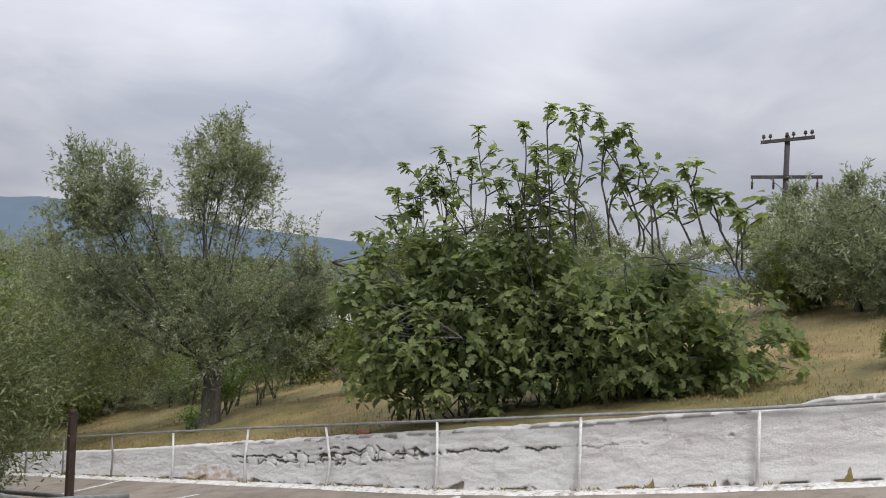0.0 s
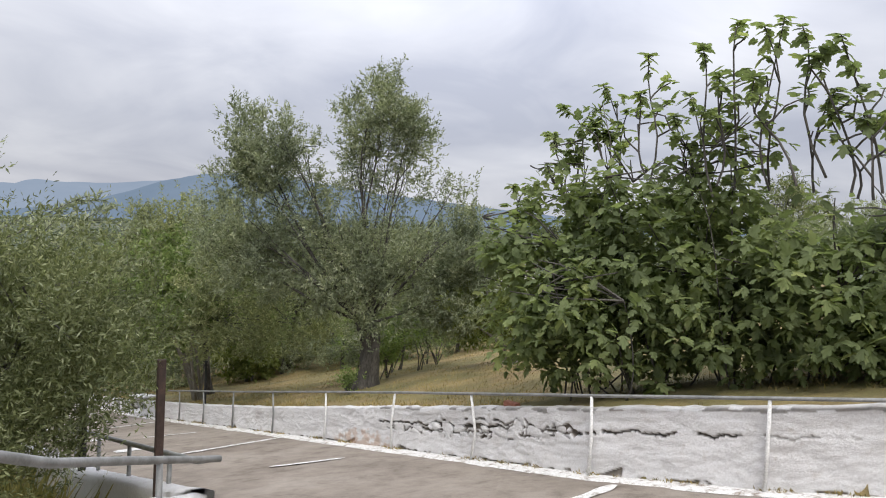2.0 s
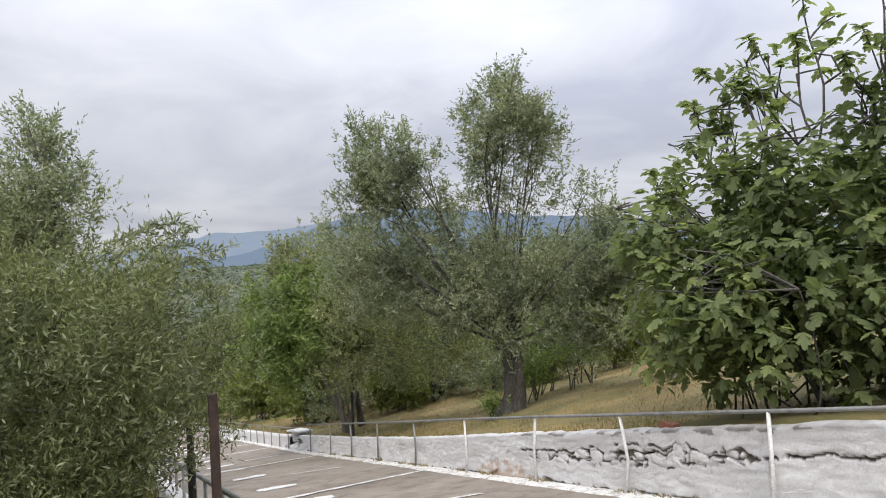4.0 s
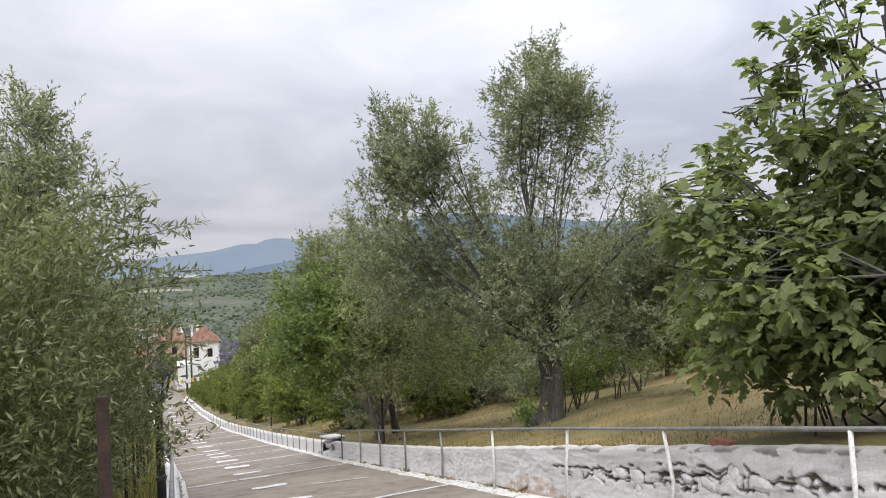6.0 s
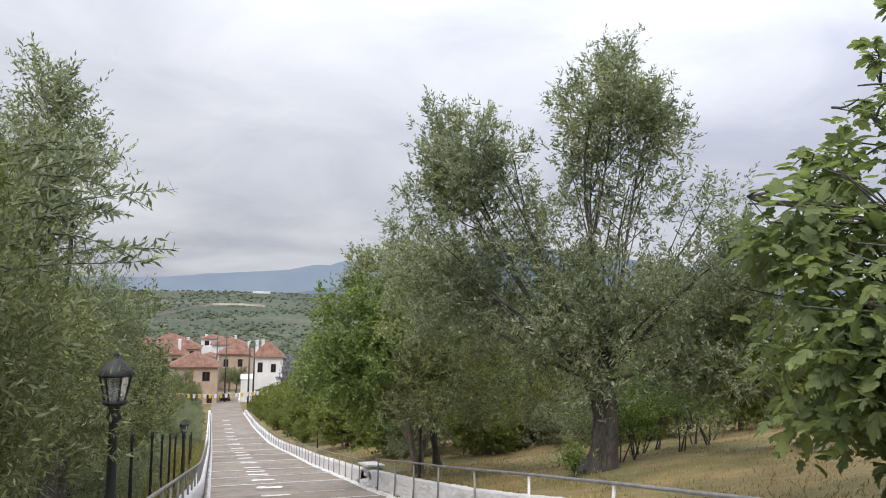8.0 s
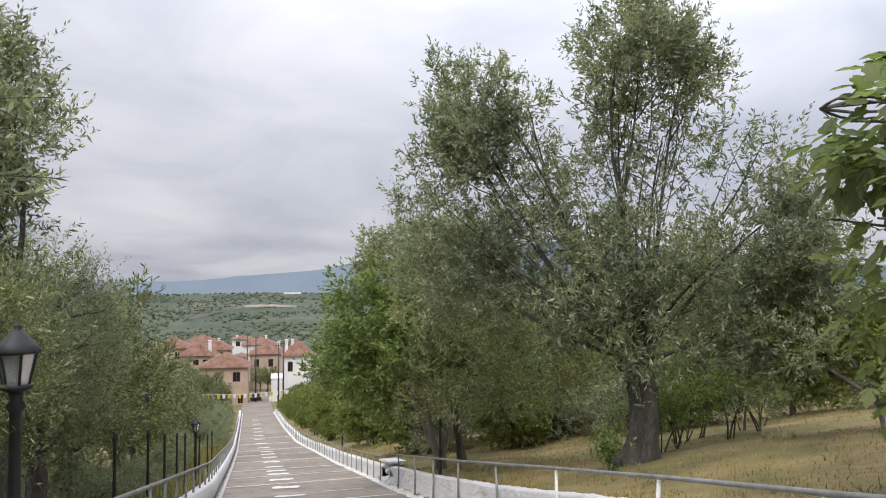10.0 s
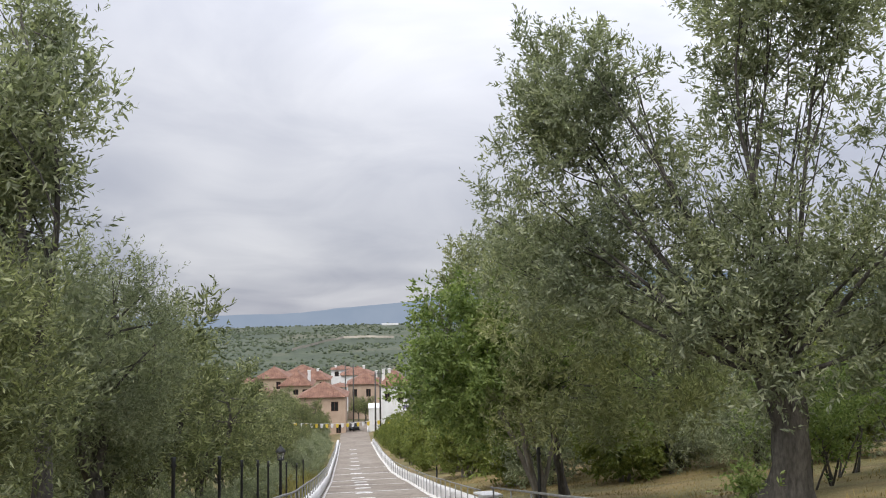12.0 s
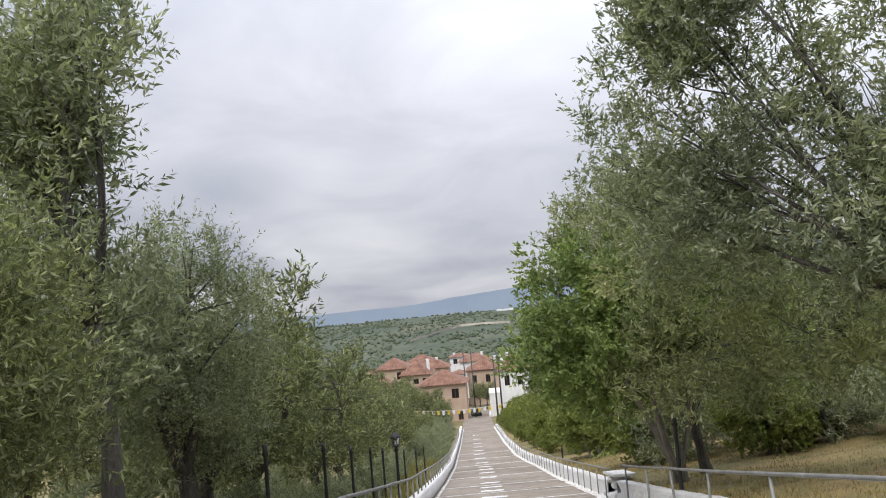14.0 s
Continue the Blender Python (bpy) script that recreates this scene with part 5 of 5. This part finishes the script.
# ---- utility pole on the hill ----
def utility_pole(x, y, top, turn, label, arms=True, r=0.13, deep=9.0):
    g = gz(x, y)
    h = top - g
    thing = empty("utility_pole", (x, y, g), label, "utility pole", "utility poles")
    thing.rotation_euler = (0, 0, radians(turn))
    bm = bmesh.new()
    tube(bm, [(0, 0, -0.4), (0, 0, h * 0.5), (0, 0, h)], [r, r * 0.85, r * 0.7], 10)
    part("pole", bm, M_POLEWOOD, thing, "", True)
    if not arms:
        bm = bmesh.new()
        box(bm, -0.6, -0.05, h - 0.5, 0.6, 0.05, h - 0.4, 0.01)
        part("cross_arm", bm, M_POLEWOOD, thing)
        return thing
    for z, w, tilt in ((h - 0.16, 0.92, 0.09), (h - 1.55, 1.22, 0.0)):
        bm = bmesh.new()
        for v in box(bm, -w, -0.17, z - 0.06, w, -0.05, z + 0.06, 0.0):
            v.co.z += v.co.x * tilt
        part("cross_arm", bm, M_POLEWOOD, thing)
        spots = (-w + 0.1, -w + 0.33, -0.02, 0.2, w - 0.32, w - 0.1) if tilt else (-w + 0.06, -0.42, w - 0.16)
        for px in spots:
            bm = bmesh.new()
            if tilt:
                revolve(bm, [(0.014, 0), (0.014, 0.08), (0.055, 0.09), (0.07, 0.13), (0.05, 0.17), (0.06, 0.2), (0.02, 0.24)], 8, (px, -0.11, z + 0.05 + px * tilt))
            else:
                revolve(bm, [(0.02, -0.46), (0.045, -0.44), (0.03, -0.38), (0.055, -0.34), (0.03, -0.28), (0.055, -0.24), (0.03, -0.18), (0.02, -0.06)], 8, (px, -0.11, z))
            part("insulator", bm, M_CERAMIC, thing, "brown porcelain insulator", True)
    for s in (-1, 1):
        bm = bmesh.new()
        tube(bm, [(0, -0.11, h - 2.1), (s * 0.55, -0.11, h - 1.6)], [0.018, 0.018], 5)
        part("brace", bm, M_STEEL, thing)
    return thing


utility_pole(29.8, 9.1, 6.6, -73, "tall timber power pole with two cross-arms and insulators")
utility_pole(5.5, 135.0, -10.5, 10, "dark slender timber pole by the lane", False, 0.17)
utility_pole(6.3, 137.0, -10.4, 10, "dark slender timber pole by the lane", False, 0.17)
utility_pole(1.4, 152.0, -10.3, 10, "dark slender timber pole by the lane", False, 0.15)
utility_pole(-1.0, 175.0, -11.3, 10, "dark slender timber pole by the lane", False, 0.15)



# ---- bunting across the lane ----
def bunting():
    a, b = Vector((-9.6, 115, -15.15)), Vector((8.8, 115, -15.25))
    thing = empty("bunting", a, "string of yellow and white pennants across the lane", "bunting")
    n = 26
    pts = []
    for i in range(n + 1):
        u = i / n
        p = a.lerp(b, u) - a
        p.z -= 0.6 * math.sin(math.pi * u)
        pts.append(p)
    bm = bmesh.new()
    tube(bm, pts, [0.02] * (n + 1), 5)
    part("cord", bm, M_WHITECLOTH, thing)
    for i in range(1, n, 1):
        bm = bmesh.new()
        p = pts[i]
        s = 0.2
        vs = [bm.verts.new(p + Vector(v)) for v in ((-s, 0, 0), (s, 0, 0), (s * 0.8, 0.06, -0.5), (0, 0.03, -0.6), (-s * 0.8, -0.05, -0.5))]
        f = bm.faces.new(vs)
        bmesh.ops.solidify(bm, geom=[f], thickness=0.01)
        part("pennant", bm, (M_YELLOW, M_WHITECLOTH)[i % 2], thing, ("yellow pennant", "white pennant")[i % 2])


bunting()


# ---- village ----
def house(x0, x1, y, deep, base, eave, ridge, wall_mat, label, windows=(), chimney=None, hip=True, door=None, over=0.45):
    """A plastered house with tiled roof. Windows: (x, z, w, h) on the face towards the lane."""
    w = x1 - x0
    thing = empty("house", (x0, y, base), label, "house", "village houses")
    H = eave - base
    # walls with real openings in the front
    bm = bmesh.new()
    xs = sorted({0.0, w, *[a for q in windows for a in (q[0], q[0] + q[2])], *([door[0], door[0] + door[2]] if door else [])})
    zs = sorted({-0.6, H, *[a for q in windows for a in (q[1], q[1] + q[3])], *([0.0, door[3]] if door else [])})
    hole = [(q[0], q[1], q[0] + q[2], q[1] + q[3]) for q in windows] + ([(door[0], 0.0, door[0] + door[2], door[3])] if door else [])
    T = 0.3
    for xa, xb in zip(xs, xs[1:]):
        for za, zb in zip(zs, zs[1:]):
            if any(h[0] <= xa and xb <= h[2] and h[1] <= za and zb <= h[3] for h in hole):
                continue
            box(bm, xa, 0, za, xb, T, zb)
    bmesh.ops.remove_doubles(bm, verts=bm.verts, dist=0.001)
    box(bm, 0, T, -0.6, T, deep, H)
    box(bm, w - T, T, -0.6, w, deep, H)
    box(bm, T, deep - T, -0.6, w - T, deep, H)
    part("wall", bm, wall_mat, thing)
    # roof
    bm = bmesh.new()
    R = ridge - base
    o = over
    e = [(-o, -o, H - 0.05), (w + o, -o, H - 0.05), (w + o, deep + o, H - 0.05), (-o, deep + o, H - 0.05)]
    m = min(w, deep) / 2 if hip else 0.0
    if w >= deep or not hip:
        r = [(m if hip else -o, deep / 2, R), (w - m if hip else w + o, deep / 2, R)]
    else:
        r = [(w / 2, m, R), (w / 2, deep - m, R)]
    v = [bm.verts.new(p) for p in e + r]
    if w >= deep or not hip:
        bm.faces.new((v[0], v[1], v[5], v[4])), bm.faces.new((v[2], v[3], v[4], v[5])), bm.faces.new((v[1], v[2], v[5])), bm.faces.new((v[3], v[0], v[4]))
    else:
        bm.faces.new((v[0], v[1], v[4])), bm.faces.new((v[1], v[2], v[5], v[4])), bm.faces.new((v[2], v[3], v[5])), bm.faces.new((v[3], v[0], v[4], v[5]))
    bm.faces.new((v[3], v[2], v[1], v[0]))
    # tile courses: low ridges running down the front slope
    roof = part("roof", bm, M_TILE, thing, "weathered red clay tiles")
    bm = bmesh.new()
    n = int((w + 2 * o) / 0.45)
    for k in range(n):
        xa = -o + 0.2 + k * 0.45
        if w >= deep or not hip:
            lim = min(1.0, (xa + o) / (m + o), (w + o - xa) / (m + o)) if hip else 1.0
        else:
            lim = min((xa + o) / (w / 2 + o), (w + o - xa) / (w / 2 + o))
        depth = (deep / 2 if (w >= deep or not hip) else m) + o
        p0 = Vector((xa, -o - 0.02, H - 0.02))
        p1 = Vector((xa, -o + depth * lim, H - 0.02 + (R - H + 0.05) * lim))
        tube(bm, [p0, p1], [0.09, 0.09], 5)
    tagged(part("tile_course", bm, M_TILE, roof), kind="stuff")
    bm = bmesh.new()
    tube(bm, [Vector(r[0]), Vector(r[1])], [0.14, 0.14], 6)
    part("ridge_tile", bm, M_TILE, roof)
    for q in windows:
        win = part("window", shutter_frame(q), M_DARKWOOD, thing, "brown wooden window")
        bm = bmesh.new()
        box(bm, q[0] + 0.08, 0.16, q[1] + 0.08, q[0] + q[2] - 0.08, 0.18, q[1] + q[3] - 0.08)
        part("pane", bm, M_WINDOW, win)
    if door:
        bm = bmesh.new()
        box(bm, door[0], 0.12, 0, door[0] + door[2], 0.2, door[3], 0.02)
        part("door", bm, M_DARKWOOD, thing)
    for cx, cy in (chimney or ()):
        bm = bmesh.new()
        box(bm, cx - 0.3, cy - 0.3, H, cx + 0.3, cy + 0.3, R + 0.1, 0.03)
        box(bm, cx - 0.38, cy - 0.38, R + 0.05, cx + 0.38, cy + 0.38, R + 0.2, 0.03)
        part("chimney", bm, M_PALE, roof, "white plastered chimney")
    return thing


def shutter_frame(q):
    bm = bmesh.new()
    x, z, w, h = q
    for a, b, c, d in ((x, z, x + 0.09, z + h), (x + w - 0.09, z, x + w, z + h), (x + 0.09, z, x + w - 0.09, z + 0.09), (x + 0.09, z + h - 0.09, x + w - 0.09, z + h), (x + w / 2 - 0.05, z + 0.09, x + w / 2 + 0.05, z + h - 0.09)):
        box(bm, a, 0.08, b, c, 0.16, d)
    return bm


house(-8.2, 0.1, 148.0, 8.5, -23.6, -15.7, -13.3, M_PEACH, "peach plastered house with a hipped red tile roof", ((5.7, 5.3, 1.3, 1.7), (6.6, 1.4, 0.9, 1.5)))
house(-13.8, -7.6, 166.0, 9.0, -23.5, -15.2, -12.6, M_CREAM, "cream plastered house with a low red tile roof", ((2.6, 6.4, 1.1, 1.1), (4.5, 6.4, 1.0, 1.1)), ((5.6, 3.0),))
house(-21.4, -13.9, 182.0, 9.0, -23.0, -15.0, -12.7, M_CREAM, "cream plastered house with a hipped red tile roof", ((1.0, 5.2, 1.0, 2.0), (4.8, 5.6, 1.0, 1.6)))
house(-24.6, -21.5, 181.0, 6.0, -23.0, -15.7, -15.0, M_PALE, "small white annex with a brown window and low roof", ((0.9, 4.9, 1.2, 2.0),), ((0.5, 1.5),))
house(-18.4, -14.2, 158.0, 6.0, -23.0, -16.4, -14.9, M_PEACH, "low peach house half hidden by olive trees", ((1.6, 4.2, 1.0, 1.2),))
house(-34.0, -25.8, 176.0, 8.0, -23.0, -16.8, -14.6, M_CREAM, "low cream house with a red tile roof", ((4.0, 3.0, 1.1, 1.3),), ((7.4, 2.0),))
house(-12.6, -5.7, 195.0, 8.0, -25.0, -16.6, -14.4, M_CREAM, "cream house with red tiles behind the others", ((1.6, 6.4, 1.0, 1.4), (4.6, 6.4, 1.0, 1.4)), ((4.0, 3.0),))
house(-4.4, -1.4, 186.0, 6.0, -25.0, -17.6, -17.0, M_PALE, "narrow white house with a dark doorway", ((1.0, 5.4, 1.0, 1.5),))
house(-1.0, 7.4, 190.0, 9.0, -26.0, -17.4, -14.9, M_PEACH, "peach house with a red tile roof", ((1.0, 5.6, 1.1, 1.8), (4.2, 5.6, 1.1, 1.8)), ((6.6, 4.0),))
house(-3.8, 4.9, 215.0, 9.0, -27.0, -17.3, -15.3, M_PALE, "white house with a tile roof at the back", ((2.0, 7.0, 1.2, 1.4), (6.0, 7.0, 1.2, 1.4)), ((6.0, 4.0),))
house(6.5, 12.2, 162.0, 10.0, -24.0, -15.3, -12.4, M_PALE, "white house with a hipped red tile roof by the lane", ((0.8, 5.6, 1.0, 2.0), (3.4, 5.6, 1.0, 1.7)), ((0.6, 3.0), (1.8, 4.0)), True, (0.6, 0, 1.1, 2.2))
house(-7.4, -1.7, 232.0, 8.0, -27.0, -17.0, -16.2, M_PALE, "flat-topped white house behind the village roofs", ((1.0, 8.0, 1.2, 1.4),), ((1.2, 3.0),))
house(-20.0, -10.0, 222.0, 9.0, -27.0, -17.4, -15.2, M_CREAM, "cream house with a red tile roof at the back", ((2.0, 6.0, 1.2, 1.4), (6.0, 6.0, 1.2, 1.4)))
house(42.0, 50.0, 54.0, 8.0, -7.6, -2.7, -1.0, M_PALE, "white house with red tiles seen between the trees", ((2.0, 4.6, 1.0, 1.2),))


def garden_wall():
    bm = bmesh.new()
    box(bm, 4.2, 151, -24.6, 6.3, 158, -18.4, 0.05)
    box(bm, 4.1, 150.9, -18.4, 6.4, 158.1, -18.2, 0.03)
    box(bm, 3.9, 149, -24.6, 4.15, 158, -21.8, 0.03)
    tagged(part("wall_village", bm, M_PALE), "white plastered yard wall at the bend of the lane", "wall", kind="structure")


garden_wall()


def parked_car(x, y, turn):
    g = surf_z(x, y)
    thing = empty("car", (x, y, g), "small dark parked car at the foot of the lane", "car")
    thing.rotation_euler = (0, 0, radians(turn))
    bm = bmesh.new()
    box(bm, -0.85, -1.9, 0.25, 0.85, 1.9, 0.82, 0.12)
    vs = box(bm, -0.78, -1.0, 0.80, 0.78, 1.3, 1.4, 0.0)
    for v in vs:
        if v.co.z > 1.2:
            v.co.x *= 0.82
            v.co.y = v.co.y * 0.72
    part("body", bm, M_CARPAINT, thing)
    bm = bmesh.new()
    for v in box(bm, -0.66, -0.98, 0.88, 0.66, -0.9, 1.3):
        v.co.y += 0.22 * (v.co.z - 0.88) / 0.42 - 0.05
    part("windscreen", bm, M_WINDOW, thing)
    for sx in (-0.8, 0.8):
        for sy in (-1.2, 1.2):
            bm = bmesh.new()
            tube(bm, [(sx - 0.1, sy, 0.31), (sx + 0.1, sy, 0.31)], [0.31, 0.31], 14)
            part("wheel", bm, M_RUBBER, thing)
    for sx in (-0.6, 0.6):
        bm = bmesh.new()
        box(bm, sx - 0.15, -1.93, 0.55, sx + 0.15, -1.88, 0.7, 0.02)
        part("headlight", bm, M_GLASS, thing)


parked_car(1.3, 157.0, 8)


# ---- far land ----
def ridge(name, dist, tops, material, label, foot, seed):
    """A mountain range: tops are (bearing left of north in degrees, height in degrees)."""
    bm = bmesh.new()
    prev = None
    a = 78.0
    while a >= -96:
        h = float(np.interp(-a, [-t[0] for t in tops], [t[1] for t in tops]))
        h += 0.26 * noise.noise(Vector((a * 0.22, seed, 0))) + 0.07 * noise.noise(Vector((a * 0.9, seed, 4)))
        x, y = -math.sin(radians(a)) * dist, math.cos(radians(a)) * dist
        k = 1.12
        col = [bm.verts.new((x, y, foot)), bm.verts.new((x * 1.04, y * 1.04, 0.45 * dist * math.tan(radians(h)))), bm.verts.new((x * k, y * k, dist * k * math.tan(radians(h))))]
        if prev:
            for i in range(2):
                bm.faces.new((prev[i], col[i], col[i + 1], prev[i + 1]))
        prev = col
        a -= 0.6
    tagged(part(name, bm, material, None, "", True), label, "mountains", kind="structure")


# both ranges wear the glowing haze colours
ridge("backdrop_far", 4200, [(78, 0.3), (30, 0.0), (14, -0.35), (8, -0.1), (4, 0.15), (0, 0.5), (-3, 0.8), (-5, 1.2), (-6, 1.05), (-7, 1.45), (-8.5, 1.35), (-10, 1.6), (-12, 1.7), (-20, 2.1), (-30, 1.4), (-40, 0.7), (-60, 0.4), (-96, 0.3)], M_RIDGE_FAR, "mountain range under the clouds, glowing in painted blue haze", -120, 3)
ridge("backdrop_near", 3600, [(78, -3.0), (14, -3.0), (3, -3.0), (-2, -2.6), (-5, -1.6), (-7, -0.8), (-9, -0.2), (-12, 0.8), (-15, 1.8), (-18, 2.6), (-21, 2.9), (-24, 2.65), (-30, 1.9), (-40, 1.05), (-50, 0.7), (-60, 0.5), (-96, 0.3)], M_RIDGE_NEAR, "wooded mountain slope beyond the valley in painted blue-grey haze", -120, 9)


def far_woods():
    """Groves over the valley: thousands of small leafy clumps in one mesh."""
    rng = np.random.default_rng(77)
    base, along, size = [], [], []
    while len(base) < 21000:
        y = 190 + 1350 * rng.random() ** 1.5
        x = (rng.random() - 0.5) * (200 + y * 1.15) + 0.12 * y
        if -34 < x < 24 and y < 240:
            continue
        nz = noise.noise(Vector((x * 0.012, y * 0.012, 2)))
        if nz < -0.45 + 0.35 * rng.random():
            continue
        if -12 < strip_y(x) - y < 75 and -80 < x < 40:
            continue
        base.append((x, y, ground_z(x, y) - 0.3))
        size.append((0.6 + 0.9 * rng.random() ** 2) * (1 + y / 2200))
    verts, faces = [], []
    bm = bmesh.new()
    bmesh.ops.create_icosphere(bm, subdivisions=1, radius=1.0)
    bv = np.array([v.co[:] for v in bm.verts])
    bf = np.array([[v.index for v in f.verts] for f in bm.faces])
    bm.free()
    for k, (p, s) in enumerate(zip(base, size)):
        j = 1 + 0.38 * rng.normal(size=(len(bv), 1))
        v = bv * j * np.array([s, s, s * 0.85]) + np.array(p) + np.array([0, 0, s * 0.55])
        verts.append(v)
        faces.append(bf + k * len(bv))
    me = from_arrays("far_woods", np.concatenate(verts), np.concatenate(faces))
    tagged(link("far_woods", me, M_FARTREE), "olive groves and scrub scattered over the valley", "trees", kind="stuff")


def strip_y(x):
    return float(np.interp(x, (-75, -61, -50, -34, -8, 30), (690, 770, 865, 934, 935, 935)))


M_FARTREE = leafy("far_tree", [(0.0, (0.07, 0.092, 0.06)), (0.5, (0.092, 0.115, 0.074)), (1.0, (0.125, 0.145, 0.092))], 0.8, 0.1)
far_woods()


def far_track():
    bm = bmesh.new()
    prev = None
    for k in range(60):
        x = -71 + k * 1.65
        y = strip_y(x)
        w = 2.4 + 0.9 * noise.noise(Vector((k * 0.4, 0, 0)))
        ring = [bm.verts.new((x, y - w, ground_z(x, y - w) + 2.4)), bm.verts.new((x, y + w, ground_z(x, y + w) + 4.6))]
        if prev:
            bm.faces.new((prev[0], ring[0], ring[1], prev[1]))
        prev = ring
    tagged(part("road_far", bm, M_TRACK), "pale dirt track climbing the far hillside", "road", kind="structure")


far_track()


def greenhouse(x, y, w):
    g = ground_z(x, y)
    bm = bmesh.new()
    box(bm, -w / 2, -6, 0, w / 2, 6, 2.0)
    for v in box(bm, -w / 2, -6, 2.0, w / 2, 6, 3.2):
        if v.co.z > 4:
            v.co.y *= 0.1
    ob = part("greenhouse", bm, M_PALE)
    ob.location = (x, y, g + 1.5)
    tagged(ob, "long white greenhouse on the far hillside", "greenhouse")


greenhouse(30, 1400, 30)

# village and valley trees nearer by
for k, (x, y, sc) in enumerate([(-5.6, 136.0, 1.25), (-3.6, 140.0, 0.8), (-9.8, 143.0, 1.45), (-20.0, 160.0, 1.9), (-12.0, 138.0, 1.7), (-18.0, 150.0, 1.9), (-8.5, 130.0, 1.4), (-15.0, 158.0, 1.6), (-26.0, 168.0, 1.7), (-25.0, 150.0, 1.6), (-32.0, 160.0, 1.6), (-15.0, 120.0, 1.5), (-22.0, 128.0, 1.6), (-30.0, 138.0, 1.8), (3.2, 176.0, 1.1), (1.6, 182.0, 1.0), (-40.0, 150.0, 2.0), (-38.0, 180.0, 2.0), (22.0, 120.0, 1.8), (30.0, 100.0, 1.8), (18.0, 140.0, 1.8), (-18.0, 90.0, 1.5), (-20.0, 70.0, 1.5), (-26.0, 105.0, 1.8)]):
    plant(generic, x, y, sc, 53 * k + 5)
jac = tree("blossom_tree", (14.0, 146.0, gz(14.0, 146.0)), "tree covered with pale purple blossom by the houses", (14.0, 146.0, gz(14, 146) + 3.0), 0.18, [(14.0, 146.0, gz(14, 146) + 5.4, 3.0, 3.0, 2.4), (15.8, 147.0, gz(14, 146) + 4.6, 2.4, 2.4, 2.0), (12.6, 145.5, gz(14, 146) + 4.4, 2.0, 2.0, 1.8)], M_PURPLE, M_BARK, 61, 900, 8, (0.3, 0.5), 0.5, 0.2, 0.0, 0.8, 0.4, 0.6, "", 1, 6)


# ---- grass and weeds ----
def grass(name, count, region, size, label, mat, seed, keep=None):
    rng = np.random.default_rng(seed)
    P = []
    while len(P) < count:
        x, y = region(rng)
        if keep and not keep(x, y, rng):
            continue
        P.append((x, y, ground_z(x, y) - 0.01))
    P = np.array(P)
    n = len(P)
    a = np.array([0, 0, 1.0]) + 0.45 * rng.normal(size=(n, 3)) * np.array([1, 1, 0.2])
    ln = size * (0.4 + rng.random(n))
    me = leaf_mesh(name, P, a, ln, 0.012 + ln * 0.035, rng)
    tagged(link(name, me, mat), label, "grass", kind="stuff")


def meadow(rng):
    d = 45 * rng.random() ** 1.8
    y = 2 + 46 * rng.random()
    return right_x(y) + 0.54 + d, y


def patchy(x, y, rng):
    return noise.noise(Vector((x * 0.35, y * 0.35, 5))) + 0.5 * noise.noise(Vector((x * 1.3, y * 1.3, 8))) > -0.15 + 0.3 * rng.random() - 0.15


grass("dry_grass", 60000, meadow, 0.075, "dry straw grass with green tufts over the meadow", M_DRY, 5, patchy)


def west_verge(rng):
    y = 8 + 60 * rng.random() ** 1.4
    return left_x(y) - 0.45 - 5 * rng.random() ** 1.5, y


grass("verge_grass", 9000, west_verge, 0.22, "dry grass under the olives west of the lane", M_DRY, 6)


def under_olives(rng):
    y = 10 + 62 * rng.random() ** 1.3
    return left_x(y) - 0.6 - 6.0 * rng.random() ** 1.2, y


grass("verge_weeds", 12000, under_olives, 0.85, "tall yellow-green weeds under the olives along the lane", M_WEED, 16, patchy)


def wall_foot(rng):
    y = 3 + 24 * rng.random()
    return right_x(y) + 0.2, y


def weeds():
    """Small weeds in the joint between kerb and wall."""
    rng = np.random.default_rng(8)
    P = []
    while len(P) < 1200:
        x, y = wall_foot(rng)
        if noise.noise(Vector((0, y * 1.6, 3))) < 0.02:
            continue
        P.append((x - 0.03 + 0.04 * rng.normal(), y, surf_z(x, y) + 0.03))
    P = np.array(P)
    a = np.array([-0.5, 0, 1.0]) + 0.6 * rng.normal(size=P.shape)
    ln = 0.05 * (0.4 + rng.random(len(P)))
    tagged(link("wall_weeds", leaf_mesh("wall_weeds", P, a, ln, ln * 0.3, rng), M_DRY), "small dry weeds along the foot of the wall", "weeds", kind="stuff")


weeds()
